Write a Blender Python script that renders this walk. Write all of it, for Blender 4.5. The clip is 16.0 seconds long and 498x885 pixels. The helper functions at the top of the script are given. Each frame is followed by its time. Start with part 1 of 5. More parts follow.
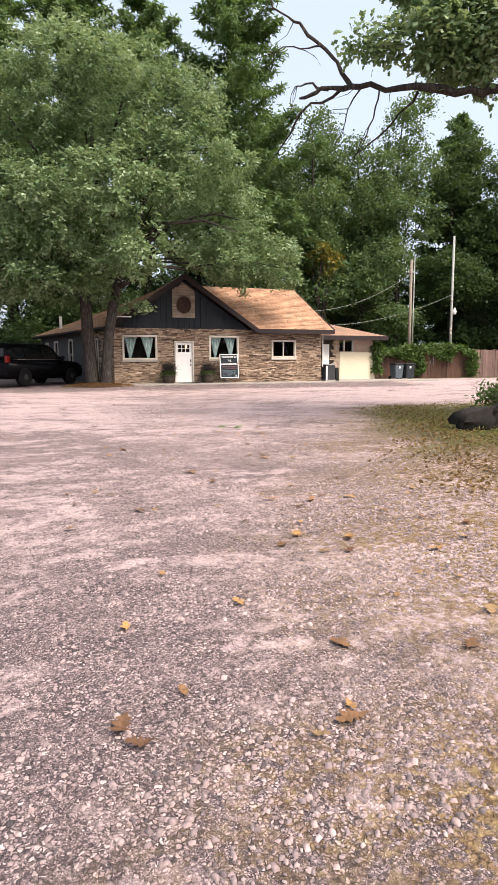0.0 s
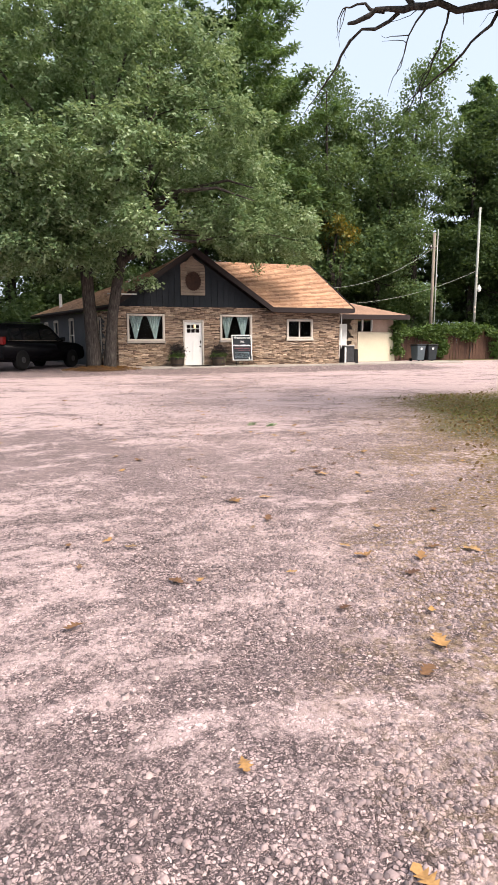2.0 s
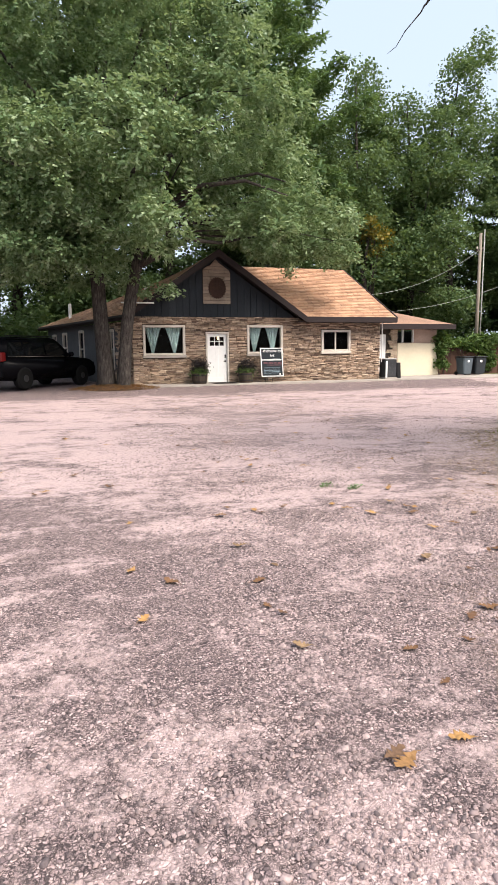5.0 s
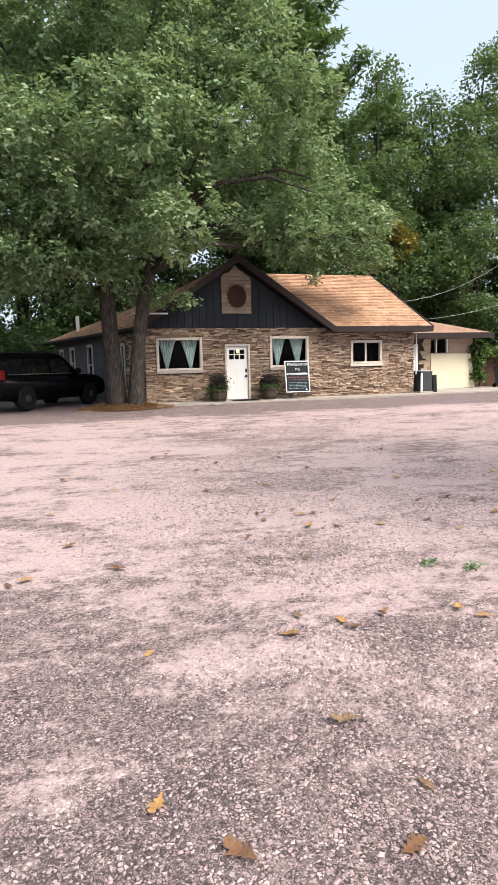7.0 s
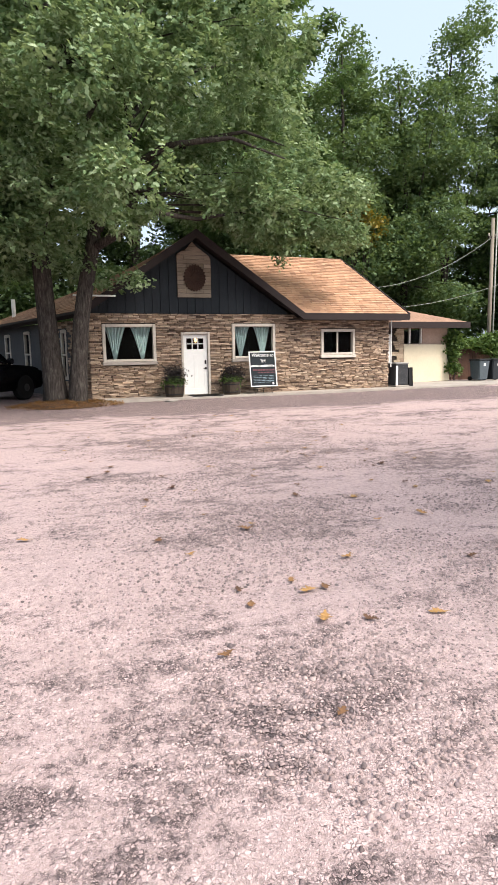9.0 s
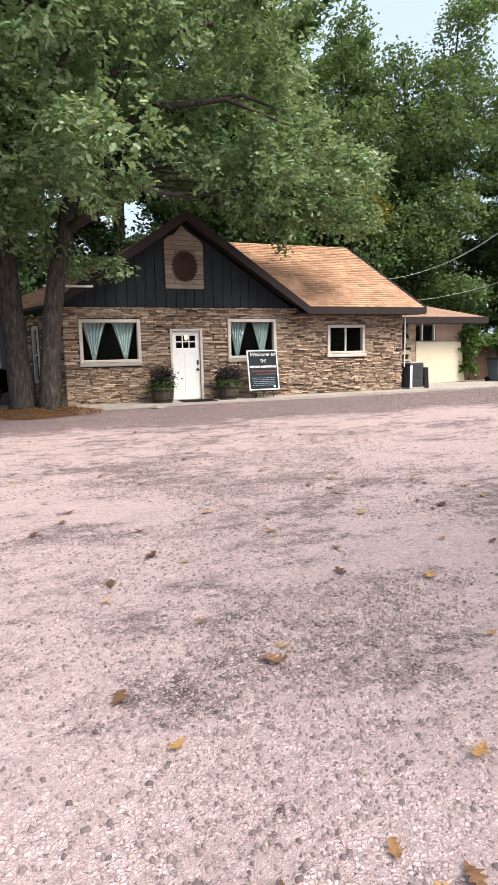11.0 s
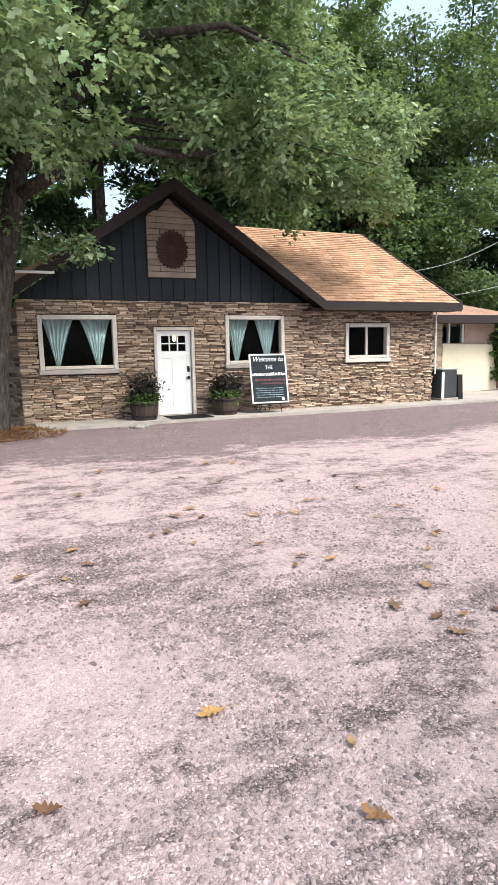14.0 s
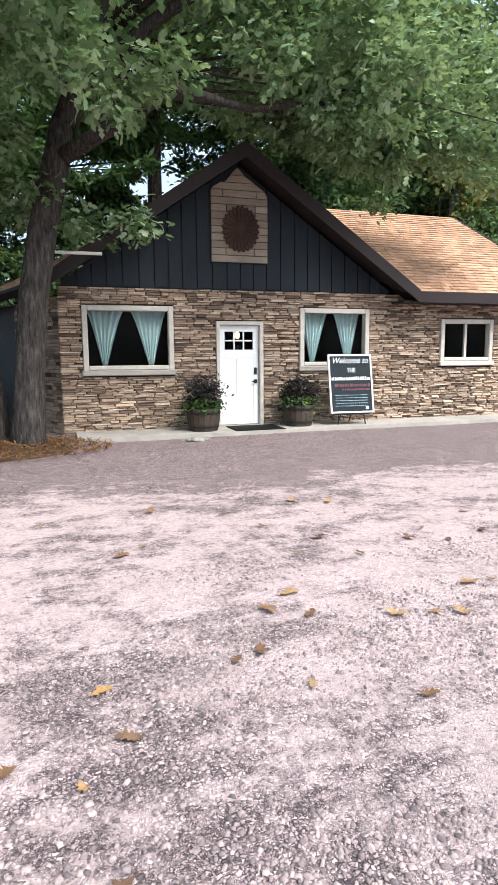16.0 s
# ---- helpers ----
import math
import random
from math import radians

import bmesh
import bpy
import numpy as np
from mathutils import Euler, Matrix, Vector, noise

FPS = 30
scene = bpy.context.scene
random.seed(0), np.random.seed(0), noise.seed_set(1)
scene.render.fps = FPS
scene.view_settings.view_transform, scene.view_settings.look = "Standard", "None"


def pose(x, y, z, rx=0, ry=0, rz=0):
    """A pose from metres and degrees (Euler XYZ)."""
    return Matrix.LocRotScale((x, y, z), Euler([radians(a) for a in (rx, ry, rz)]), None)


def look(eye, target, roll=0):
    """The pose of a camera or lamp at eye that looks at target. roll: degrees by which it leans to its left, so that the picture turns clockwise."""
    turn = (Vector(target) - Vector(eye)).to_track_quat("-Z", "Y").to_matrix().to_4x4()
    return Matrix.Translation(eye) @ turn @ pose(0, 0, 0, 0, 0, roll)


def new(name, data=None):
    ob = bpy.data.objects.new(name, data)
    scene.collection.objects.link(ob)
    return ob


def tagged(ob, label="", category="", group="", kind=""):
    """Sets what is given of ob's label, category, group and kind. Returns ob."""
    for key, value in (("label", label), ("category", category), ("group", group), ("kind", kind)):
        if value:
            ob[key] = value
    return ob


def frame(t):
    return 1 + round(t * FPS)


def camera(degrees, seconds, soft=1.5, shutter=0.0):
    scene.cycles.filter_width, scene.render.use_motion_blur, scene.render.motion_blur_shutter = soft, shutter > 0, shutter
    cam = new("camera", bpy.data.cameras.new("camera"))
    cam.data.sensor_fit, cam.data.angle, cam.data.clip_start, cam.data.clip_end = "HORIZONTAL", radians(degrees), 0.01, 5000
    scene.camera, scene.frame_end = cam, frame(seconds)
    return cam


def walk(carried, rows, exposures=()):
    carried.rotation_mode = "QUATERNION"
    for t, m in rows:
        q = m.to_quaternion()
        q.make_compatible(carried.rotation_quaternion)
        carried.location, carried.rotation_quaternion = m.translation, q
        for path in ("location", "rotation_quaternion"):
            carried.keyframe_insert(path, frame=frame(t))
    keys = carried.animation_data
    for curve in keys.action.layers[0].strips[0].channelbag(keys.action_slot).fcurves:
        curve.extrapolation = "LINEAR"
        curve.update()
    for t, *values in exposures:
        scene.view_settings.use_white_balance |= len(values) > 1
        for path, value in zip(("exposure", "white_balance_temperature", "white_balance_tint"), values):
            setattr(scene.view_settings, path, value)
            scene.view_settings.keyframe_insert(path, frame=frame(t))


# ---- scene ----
cam = camera(45.1, 16.0)


PATH = [
    (0, (-6.053, -29.863, 0.996), (-5.425, -27.981, 0.738), -0.2),
    (0.5, (-5.981, -29.291, 1.011), (-5.334, -27.416, 0.748), -0.1),
    (1, (-5.993, -28.839, 1.031), (-5.346, -26.968, 0.746), 0.1),
    (1.5, (-5.955, -28.288, 1.086), (-5.31, -26.42, 0.778), -0.0),
    (2, (-5.972, -27.779, 1.115), (-5.353, -25.905, 0.789), -0.2),
    (2.5, (-5.951, -27.251, 1.171), (-5.348, -25.374, 0.833), -0.3),
    (3, (-5.929, -26.693, 1.185), (-5.357, -24.807, 0.847), -0.4),
    (3.2, (-5.903, -26.458, 1.181), (-5.314, -24.575, 0.853), -0.4),
    (5.5, (-5.601, -23.879, 1.375), (-5.033, -21.983, 1.089), -0.7),
    (6, (-5.597, -23.301, 1.405), (-5.044, -21.398, 1.138), -1.0),
    (6.5, (-5.505, -22.729, 1.413), (-4.964, -20.82, 1.16), -1.1),
    (7, (-5.426, -22.143, 1.416), (-4.883, -20.236, 1.158), -1.3),
    (7.5, (-5.296, -21.571, 1.404), (-4.7, -19.681, 1.132), -1.0),
    (8, (-5.136, -20.954, 1.397), (-4.499, -19.08, 1.113), -0.9),
    (8.5, (-4.979, -20.341, 1.438), (-4.302, -18.481, 1.147), -0.8),
    (9, (-4.877, -19.727, 1.431), (-4.197, -17.869, 1.139), -1.0),
    (9.2, (-4.846, -19.461, 1.437), (-4.167, -17.602, 1.149), -1.0),
    (11.3, (-4.141, -17.031, 1.477), (-3.433, -15.186, 1.172), -1.2),
    (11.5, (-4.094, -16.809, 1.482), (-3.387, -14.965, 1.172), -1.2),
    (12, (-3.941, -16.236, 1.505), (-3.276, -14.371, 1.225), -2.0),
    (12.5, (-3.737, -15.674, 1.525), (-2.993, -13.84, 1.235), -1.1),
    (13, (-3.567, -15.187, 1.536), (-2.774, -13.376, 1.232), -0.5),
    (13.5, (-3.414, -14.624, 1.522), (-2.625, -12.812, 1.217), -0.6),
    (14, (-3.276, -14.06, 1.519), (-2.539, -12.223, 1.227), -1.1),
    (14.5, (-3.143, -13.489, 1.52), (-2.437, -11.638, 1.243), -1.4),
    (15, (-3.038, -12.926, 1.516), (-2.374, -11.059, 1.242), -1.4),
    (15.5, (-2.961, -12.332, 1.518), (-2.328, -10.457, 1.225), -1.1),
    (16, (-2.975, -11.742, 1.52), (-2.387, -9.852, 1.23), -0.4),
]
EXPOSURES = [(0, 0.88, 7000, 16), (7, 0.86, 6750, 12), (12.5, 0.92, 6600, 10), (16, 1.14, 6000, 6)]
walk(cam, [(t, look(eye, target, roll)) for t, eye, target, roll in PATH], EXPOSURES)

# ---- world and light ----
world = bpy.data.worlds.new("sky")
scene.world = world
world.use_nodes = True
wn = world.node_tree
sky = wn.nodes.new("ShaderNodeTexSky")
sky.sky_type = 'NISHITA'
sky.sun_disc = False
sky.sun_elevation = radians(52)
sky.sun_rotation = radians(149)
sky.air_density, sky.dust_density, sky.ozone_density = 1.0, 6.0, 1.0
wn.nodes["Background"].inputs["Strength"].default_value = 0.15
haze = wn.nodes.new("ShaderNodeMixRGB")      # thin high cloud over the whole sky
haze.inputs[0].default_value = 0.6
haze.inputs[2].default_value = (3.6, 4.4, 5.3, 1)
wn.links.new(sky.outputs[0], haze.inputs[1])
wn.links.new(haze.outputs[0], wn.nodes["Background"].inputs["Color"])
sun = new("sun", bpy.data.lights.new("sun", 'SUN'))
sun.data.energy, sun.data.angle, sun.data.color = 3.15, radians(30), (1.0, 0.95, 0.88)
sun.matrix_world = look((8, -13.5, 20), (0, 0, 0))


# ---- materials ----
class Nodes:
    def __init__(self, name, rough=0.8, metal=0.0, spec=0.3):
        self.mat = bpy.data.materials.new(name)
        self.mat.use_nodes = True
        self.t = self.mat.node_tree
        self.b = self.t.nodes["Principled BSDF"]
        self.b.inputs["Roughness"].default_value = rough
        self.b.inputs["Metallic"].default_value = metal
        self.b.inputs["Specular IOR Level"].default_value = spec

    def add(self, kind, **given):
        n = self.t.nodes.new("ShaderNode" + kind)
        for k, v in given.items():
            setattr(n, k, v)
        return n

    def put(self, socket, value):
        if isinstance(value, bpy.types.NodeSocket):
            self.t.links.new(value, socket)
        else:
            socket.default_value = value

    def pos(self, scale=(1, 1, 1), local=False):
        m = self.add("Mapping")
        if local:
            self.put(m.inputs[0], self.add("TexCoord").outputs["Object"])
        else:
            self.put(m.inputs[0], self.add("NewGeometry").outputs["Position"])
        m.inputs["Scale"].default_value = scale
        return m.outputs[0]

    def noise(self, scale, vec=None, detail=4, rough=0.6):
        n = self.add("TexNoise")
        self.put(n.inputs["Vector"], vec or self.pos())
        n.inputs["Scale"].default_value, n.inputs["Detail"].default_value, n.inputs["Roughness"].default_value = scale, detail, rough
        return n.outputs["Fac"]

    def voronoi(self, scale, out="Color", feature='F1', vec=None):
        n = self.add("TexVoronoi", feature=feature)
        self.put(n.inputs["Vector"], vec or self.pos())
        n.inputs["Scale"].default_value = scale
        return n.outputs[out]

    def math(self, op, a, b=0.0, c=0.0):
        n = self.add("Math", operation=op)
        for s, v in zip(n.inputs, (a, b, c)):
            self.put(s, v)
        return n.outputs[0]

    def smooth(self, v, lo, hi, a=0.0, b=1.0):
        n = self.add("MapRange", interpolation_type='SMOOTHSTEP')
        for s, x in zip(n.inputs, (v, lo, hi, a, b)):
            self.put(s, x)
        return n.outputs[0]

    def ramp(self, fac, *stops):
        n = self.add("ValToRGB")
        while len(n.color_ramp.elements) < len(stops):
            n.color_ramp.elements.new(0.5)
        for e, (p, c) in zip(n.color_ramp.elements, stops):
            e.position, e.color = p, (*c, 1)
        self.put(n.inputs[0], fac)
        return n.outputs[0]

    def mix(self, fac, a, b, mode='MIX'):
        n = self.add("MixRGB", blend_type=mode)
        for s, v in zip(n.inputs, (fac, a, b)):
            self.put(s, (*v, 1) if isinstance(v, tuple) else v)
        return n.outputs[0]

    def xyz(self):
        n = self.add("SeparateXYZ")
        self.put(n.inputs[0], self.add("NewGeometry").outputs["Position"])
        return n.outputs

    def rand(self):
        return self.add("ObjectInfo").outputs["Random"]

    def island(self):
        return self.add("NewGeometry").outputs["Random Per Island"]

    def color(self, c):
        self.put(self.b.inputs["Base Color"], (*c, 1) if isinstance(c, tuple) else c)
        return self

    def bump(self, h, strength=0.4, distance=0.01):
        n = self.add("Bump")
        n.inputs["Strength"].default_value, n.inputs["Distance"].default_value = strength, distance
        self.put(n.inputs["Height"], h)
        self.put(self.b.inputs["Normal"], n.outputs[0])
        return self


def plain(name, c, rough=0.7, metal=0.0, spread=0.25, scale=12.0, bump=0.15, spec=0.3):
    """Paint, metal or plastic with fine grain and larger soiling."""
    n = Nodes(name, rough, metal, spec)
    lo = tuple(v * (1 - spread) for v in c)
    hi = tuple(min(1, v * (1 + spread * 0.5)) for v in c)
    f = n.math('ADD', n.math('MULTIPLY', n.noise(scale, detail=6), 0.5), n.math('MULTIPLY', n.noise(scale * 0.12), 0.5))
    n.color(n.ramp(f, (0.32, lo), (0.68, hi)))
    if bump:
        n.bump(n.noise(scale * 8), bump, 0.004)
    return n.mat


def pieces(name, cols, rough=0.85, grain=40.0, bump=0.4, whole=False, dark=0.7, stretch=(1, 1, 1)):
    """Stones, boards or shingles, whose colour differs from piece to piece."""
    n = Nodes(name, rough)
    r = n.island() if whole else n.math('FRACT', n.math('ADD', n.rand(), n.island()))
    c = n.ramp(r, *[(i / max(1, len(cols) - 1), v) for i, v in enumerate(cols)])
    g = n.noise(grain, n.pos(stretch), 6, 0.65)
    c = n.mix(1.0, c, n.ramp(g, (0.3, (dark,) * 3), (0.7, (1.15,) * 3)), 'MULTIPLY')
    c = n.mix(1.0, c, n.ramp(n.noise(1.3, detail=3), (0.3, (0.8,) * 3), (0.7, (1.1,) * 3)), 'MULTIPLY')
    n.color(c).bump(g, bump, 0.012)
    return n.mat


def foliage(name, cols, rough=0.6, through_light=0.3):
    n = Nodes(name, rough, 0, 0.25)
    r = n.math('ADD', n.math('MULTIPLY', n.island(), 0.5), n.math('MULTIPLY', n.noise(0.55, detail=3), 0.7))
    n.color(n.ramp(r, *[(0.2 + 0.7 * i / (len(cols) - 1), v) for i, v in enumerate(cols)]))
    tr = n.add("BsdfTranslucent")
    tr.inputs[0].default_value = (cols[-1][0] * 1.25, cols[-1][1] * 1.3, cols[-1][2] * 0.8, 1)
    mx = n.add("MixShader")
    mx.inputs[0].default_value = through_light
    n.put(mx.inputs[1], n.b.outputs[0])
    n.put(mx.inputs[2], tr.outputs[0])
    n.put(n.t.nodes["Material Output"].inputs[0], mx.outputs[0])
    return n.mat


def ground_material():
    n = Nodes("gravel_and_grass", 0.9, 0, 0.2)
    x, y, z = n.xyz()
    big = n.noise(0.22, detail=6, rough=0.62)
    mid = n.noise(1.1, n.pos((0.75, 1.2, 1)), 6, 0.7)
    fine = n.noise(26, detail=5)
    warp = n.add("VectorMath", operation='MULTIPLY_ADD')
    wn_ = n.add("TexNoise")
    n.put(wn_.inputs["Vector"], n.pos())
    wn_.inputs["Scale"].default_value, wn_.inputs["Detail"].default_value = 55, 3
    n.put(warp.inputs[0], wn_.outputs["Color"])
    warp.inputs[1].default_value = (0.03, 0.03, 0.0)
    n.put(warp.inputs[2], n.pos())
    wv = warp.outputs[0]
    def stones_at(scale):
        sep_ = n.add("SeparateColor")
        n.put(sep_.inputs[0], n.voronoi(scale, vec=wv))
        gap = n.voronoi(scale, "Distance", 'DISTANCE_TO_EDGE', wv)
        return sep_, gap
    sep, gap = stones_at(54)
    sep2, gap2 = stones_at(115)
    shades = ((0.0, (0.085, 0.07, 0.074)), (0.18, (0.22, 0.163, 0.165)), (0.42, (0.39, 0.292, 0.287)), (0.75, (0.51, 0.388, 0.375)), (1.0, (0.63, 0.50, 0.475)))
    # shade in the gaps round each stone, put into the colour as dark edges
    gap_shade = n.math('MULTIPLY', n.noise(48, detail=3), 0.34)
    coarse = n.mix(n.smooth(gap, n.math('SUBTRACT', gap_shade, 0.14), n.math('ADD', gap_shade, 0.0)), (0.07, 0.055, 0.056), n.ramp(sep.outputs[0], *shades))
    small = n.mix(n.smooth(gap2, n.math('SUBTRACT', gap_shade, 0.15), n.math('ADD', gap_shade, 0.0)), (0.085, 0.066, 0.067), n.ramp(sep2.outputs[0], *shades))
    which = n.smooth(n.math('ADD', n.noise(5, detail=4), n.math('MULTIPLY', sep.outputs[2], 0.25)), 0.52, 0.72)
    grit = n.mix(which, small, coarse)
    grit = n.mix(1.0, grit, n.ramp(n.noise(150, detail=3), (0.3, (0.75, 0.75, 0.75)), (0.7, (1.2, 1.2, 1.2))), "MULTIPLY")
    grit = n.mix(1.0, grit, n.ramp(n.noise(7, detail=6, rough=0.75), (0.32, (0.72, 0.72, 0.73)), (0.68, (1.2, 1.19, 1.18))), "MULTIPLY")
    # dark chips, and crevice shade between the stones painted in
    grit = n.mix(n.smooth(n.noise(70, n.pos((1, 1.2, 1)), 4, 0.7), 0.54, 0.63), grit, n.mix(0.3, (0.06, 0.048, 0.05), grit))
    edge = n.math('MULTIPLY', n.math('MINIMUM', n.mix(which, gap2, gap), 0.22), 4.0)
    dust = n.ramp(n.math("ADD", n.math("MULTIPLY", fine, 0.6), n.math("MULTIPLY", n.noise(140, detail=3), 0.4)), (0.3, (0.37, 0.275, 0.262)), (0.5, (0.62, 0.472, 0.458)), (0.7, (0.76, 0.60, 0.585)))
    amount = n.math('ADD', n.math('ADD', n.math('MULTIPLY', big, 0.6), n.math('MULTIPLY', mid, 0.7)), n.math('MULTIPLY', n.noise(3.4, n.pos((0.7, 1.3, 1)), 6, 0.7), 0.55))
    amount = n.math('ADD', amount, n.math('MULTIPLY', sep.outputs[1], 0.09))
    # looser, greyer gravel where the drive comes in, dustier towards the house
    amount = n.math('ADD', amount, n.smooth(y, -21.5, -14.0, -0.08, 0.045))
    strip = n.math('MULTIPLY', n.smooth(n.math('ADD', y, n.math('MULTIPLY', n.math('SUBTRACT', mid, 0.5), 6.0)), -5.6, -3.4), n.smooth(x, 9.0, 14.0, 1.0, 0.0))
    amount = n.math('SUBTRACT', amount, n.math('MULTIPLY', strip, 0.36))
    lot = n.mix(n.smooth(n.math("ADD", amount, n.math("MULTIPLY", n.noise(9, detail=5), 0.35)), 1.03, 1.21), grit, n.mix(0.2, dust, grit))
    chips = n.smooth(n.noise(46, n.pos((1, 1.25, 1)), 3, 0.6), 0.6, 0.66)
    lot = n.mix(n.math('MULTIPLY', chips, 0.75), lot, (0.12, 0.093, 0.094))
    blades = n.noise(60, detail=4)
    turf = n.ramp(n.math('ADD', n.math('MULTIPLY', blades, 0.5), n.math('MULTIPLY', n.noise(1.4), 0.5)),
                  (0.3, (0.035, 0.045, 0.012)), (0.5, (0.085, 0.09, 0.025)), (0.68, (0.22, 0.16, 0.07)))
    wob = n.math('MULTIPLY', n.math('SUBTRACT', n.noise(0.7, detail=6), 0.5), 4.0)
    # grass island beside the drive
    side = n.math('SUBTRACT', x, n.math('ADD', n.math('MULTIPLY', n.math('ADD', y, 17.7), 0.48), 0.9))
    north = n.math('SUBTRACT', n.math('MULTIPLY', x, 0.16), n.math('ADD', y, 15.6))
    isle = n.smooth(n.math('ADD', n.math('MINIMUM', n.math('MINIMUM', side, north), n.math('ADD', y, 22.5)), wob), -0.3, 1.6)
    # verge along the fence and the wood floor
    verge = n.math('MINIMUM', n.math('SUBTRACT', y, 1.7), n.math('SUBTRACT', x, 15.2))
    wood = n.math('MAXIMUM', n.math('SUBTRACT', y, 8.0), n.math('SUBTRACT', n.math('MULTIPLY', y, -1.0), 50.0))
    wood = n.math('MAXIMUM', wood, n.math('SUBTRACT', n.math('ABSOLUTE', x), 33.0))
    rest = n.smooth(n.math('ADD', n.math('MAXIMUM', verge, wood), n.math('MULTIPLY', wob, 0.3)), -0.3, 0.5)
    litter = n.smooth(n.math('ADD', n.math('MINIMUM', side, north), wob), -2.4, 0.6)
    dead = n.ramp(n.noise(22, detail=6, rough=0.75), (0.38, (0.07, 0.045, 0.025)), (0.5, (0.22, 0.14, 0.065)), (0.62, (0.36, 0.27, 0.13)))
    lot = n.mix(n.math('MULTIPLY', litter, n.smooth(n.noise(17, detail=5), 0.40, 0.56)), lot, dead)
    n.color(n.mix(n.math('MAXIMUM', isle, rest), lot, turf))
    h = n.math('ADD', n.math('MULTIPLY', edge, 0.9), n.math('MULTIPLY', fine, 0.7))
    n.bump(h, 0.75, 0.016)
    return n.mat


M_ground = ground_material()
M_stone = pieces("ledge_stone", [(0.09, 0.06, 0.047), (0.34, 0.235, 0.165), (0.52, 0.385, 0.275), (0.38, 0.27, 0.195), (0.63, 0.49, 0.37), (0.19, 0.125, 0.092), (0.56, 0.43, 0.32), (0.12, 0.083, 0.066)], grain=30, bump=0.6, stretch=(0.5, 1, 2))
M_mortar = plain("dark_mortar", (0.055, 0.043, 0.036), 0.95)
M_siding = pieces("slate_blue_boards", [(0.015, 0.020, 0.026), (0.020, 0.026, 0.033), (0.017, 0.023, 0.030)], 0.75, 18, 0.2, stretch=(3, 3, 0.3))
M_grey = plain("grey_siding", (0.085, 0.085, 0.09), 0.8)
M_fascia = plain("dark_brown_fascia", (0.022, 0.014, 0.014), 0.65)
M_shingle = pieces("tan_shingles", [(0.40, 0.23, 0.142), (0.47, 0.28, 0.178), (0.29, 0.165, 0.105), (0.50, 0.305, 0.195), (0.43, 0.25, 0.155), (0.53, 0.335, 0.22), (0.34, 0.195, 0.125)], 0.9, 90, 0.5, dark=0.75)
M_frame = plain("aged_white_frame", (0.55, 0.50, 0.44), 0.6)
M_white = plain("white_paint", (0.80, 0.80, 0.78), 0.5, spread=0.06)
M_plank = pieces("weathered_planks", [(0.27, 0.21, 0.16), (0.33, 0.27, 0.21), (0.21, 0.16, 0.12), (0.36, 0.30, 0.24)], 0.85, 14, 0.35, stretch=(0.4, 1, 5))
M_rust = plain("rusty_brown_metal", (0.05, 0.024, 0.016), 0.75, 0.0, 0.5, 9)
M_curtain = plain("pale_teal_cloth", (0.42, 0.53, 0.52), 0.9, spread=0.12, scale=5)
M_black = plain("black_metal", (0.012, 0.012, 0.013), 0.4)
M_rubber = plain("black_rubber", (0.009, 0.009, 0.009), 0.8, spec=0.12)
M_concrete = plain("worn_concrete", (0.36, 0.325, 0.29), 0.9, spread=0.3, scale=7, bump=0.4)
# interior surfaces: the lack of light indoors is painted as a dark colour
M_room = plain("room_painted_dim", (0.06, 0.05, 0.045), 0.9)


def bark_material():
    n = Nodes("oak_bark", 0.95, 0, 0.15)
    v = n.pos((1, 1, 0.18))
    r = n.noise(22, v, 6, 0.7)
    c = n.ramp(r, (0.33, (0.016, 0.013, 0.012)), (0.52, (0.052, 0.044, 0.039)), (0.7, (0.105, 0.093, 0.082)))
    n.color(c).bump(r, 0.9, 0.03)
    return n.mat


M_bark = bark_material()
M_oak = foliage("oak_leaves", [(0.022, 0.053, 0.022), (0.062, 0.118, 0.048), (0.148, 0.226, 0.112), (0.33, 0.41, 0.26)], through_light=0.24)
M_pine = foliage("pine_needles", [(0.04, 0.085, 0.035), (0.08, 0.15, 0.055), (0.14, 0.21, 0.08)])
M_wood = foliage("woodland_leaves", [(0.03, 0.062, 0.032), (0.06, 0.11, 0.05), (0.098, 0.16, 0.068), (0.15, 0.21, 0.092)])
# darker copy of the woodland green, with the wood's shade in its colour
M_dark = foliage("leaves_painted_shaded", [(0.022, 0.045, 0.02), (0.046, 0.082, 0.034), (0.085, 0.132, 0.05)])
M_gold = foliage("turning_leaves", [(0.07, 0.09, 0.025), (0.15, 0.14, 0.03), (0.26, 0.19, 0.035)])
M_ivy = foliage("ivy_leaves", [(0.03, 0.06, 0.018), (0.06, 0.11, 0.03), (0.11, 0.17, 0.05)])


def glass():
    n = Nodes("window_glass", 0.03)
    n.b.inputs["Transmission Weight"].default_value = 1.0
    n.b.inputs["IOR"].default_value = 1.1
    n.color((0.9, 0.93, 0.93))
    return n.mat


M_glass = glass()


# ---- mesh helpers ----
def part(name, bm, material, parent=None, label="", smooth=False):
    me = bpy.data.meshes.new(name)
    bm.to_mesh(me)
    bm.free()
    me.materials.append(material)
    if smooth:
        me.polygons.foreach_set("use_smooth", [True] * len(me.polygons))
    ob = new(name, me)
    ob.parent = parent
    return tagged(ob, label)


def empty(name, m, label, category, group="", kind=""):
    ob = new(name)
    ob.matrix_world = m
    ob.empty_display_size = 0.1
    return tagged(ob, label, category, group, kind)


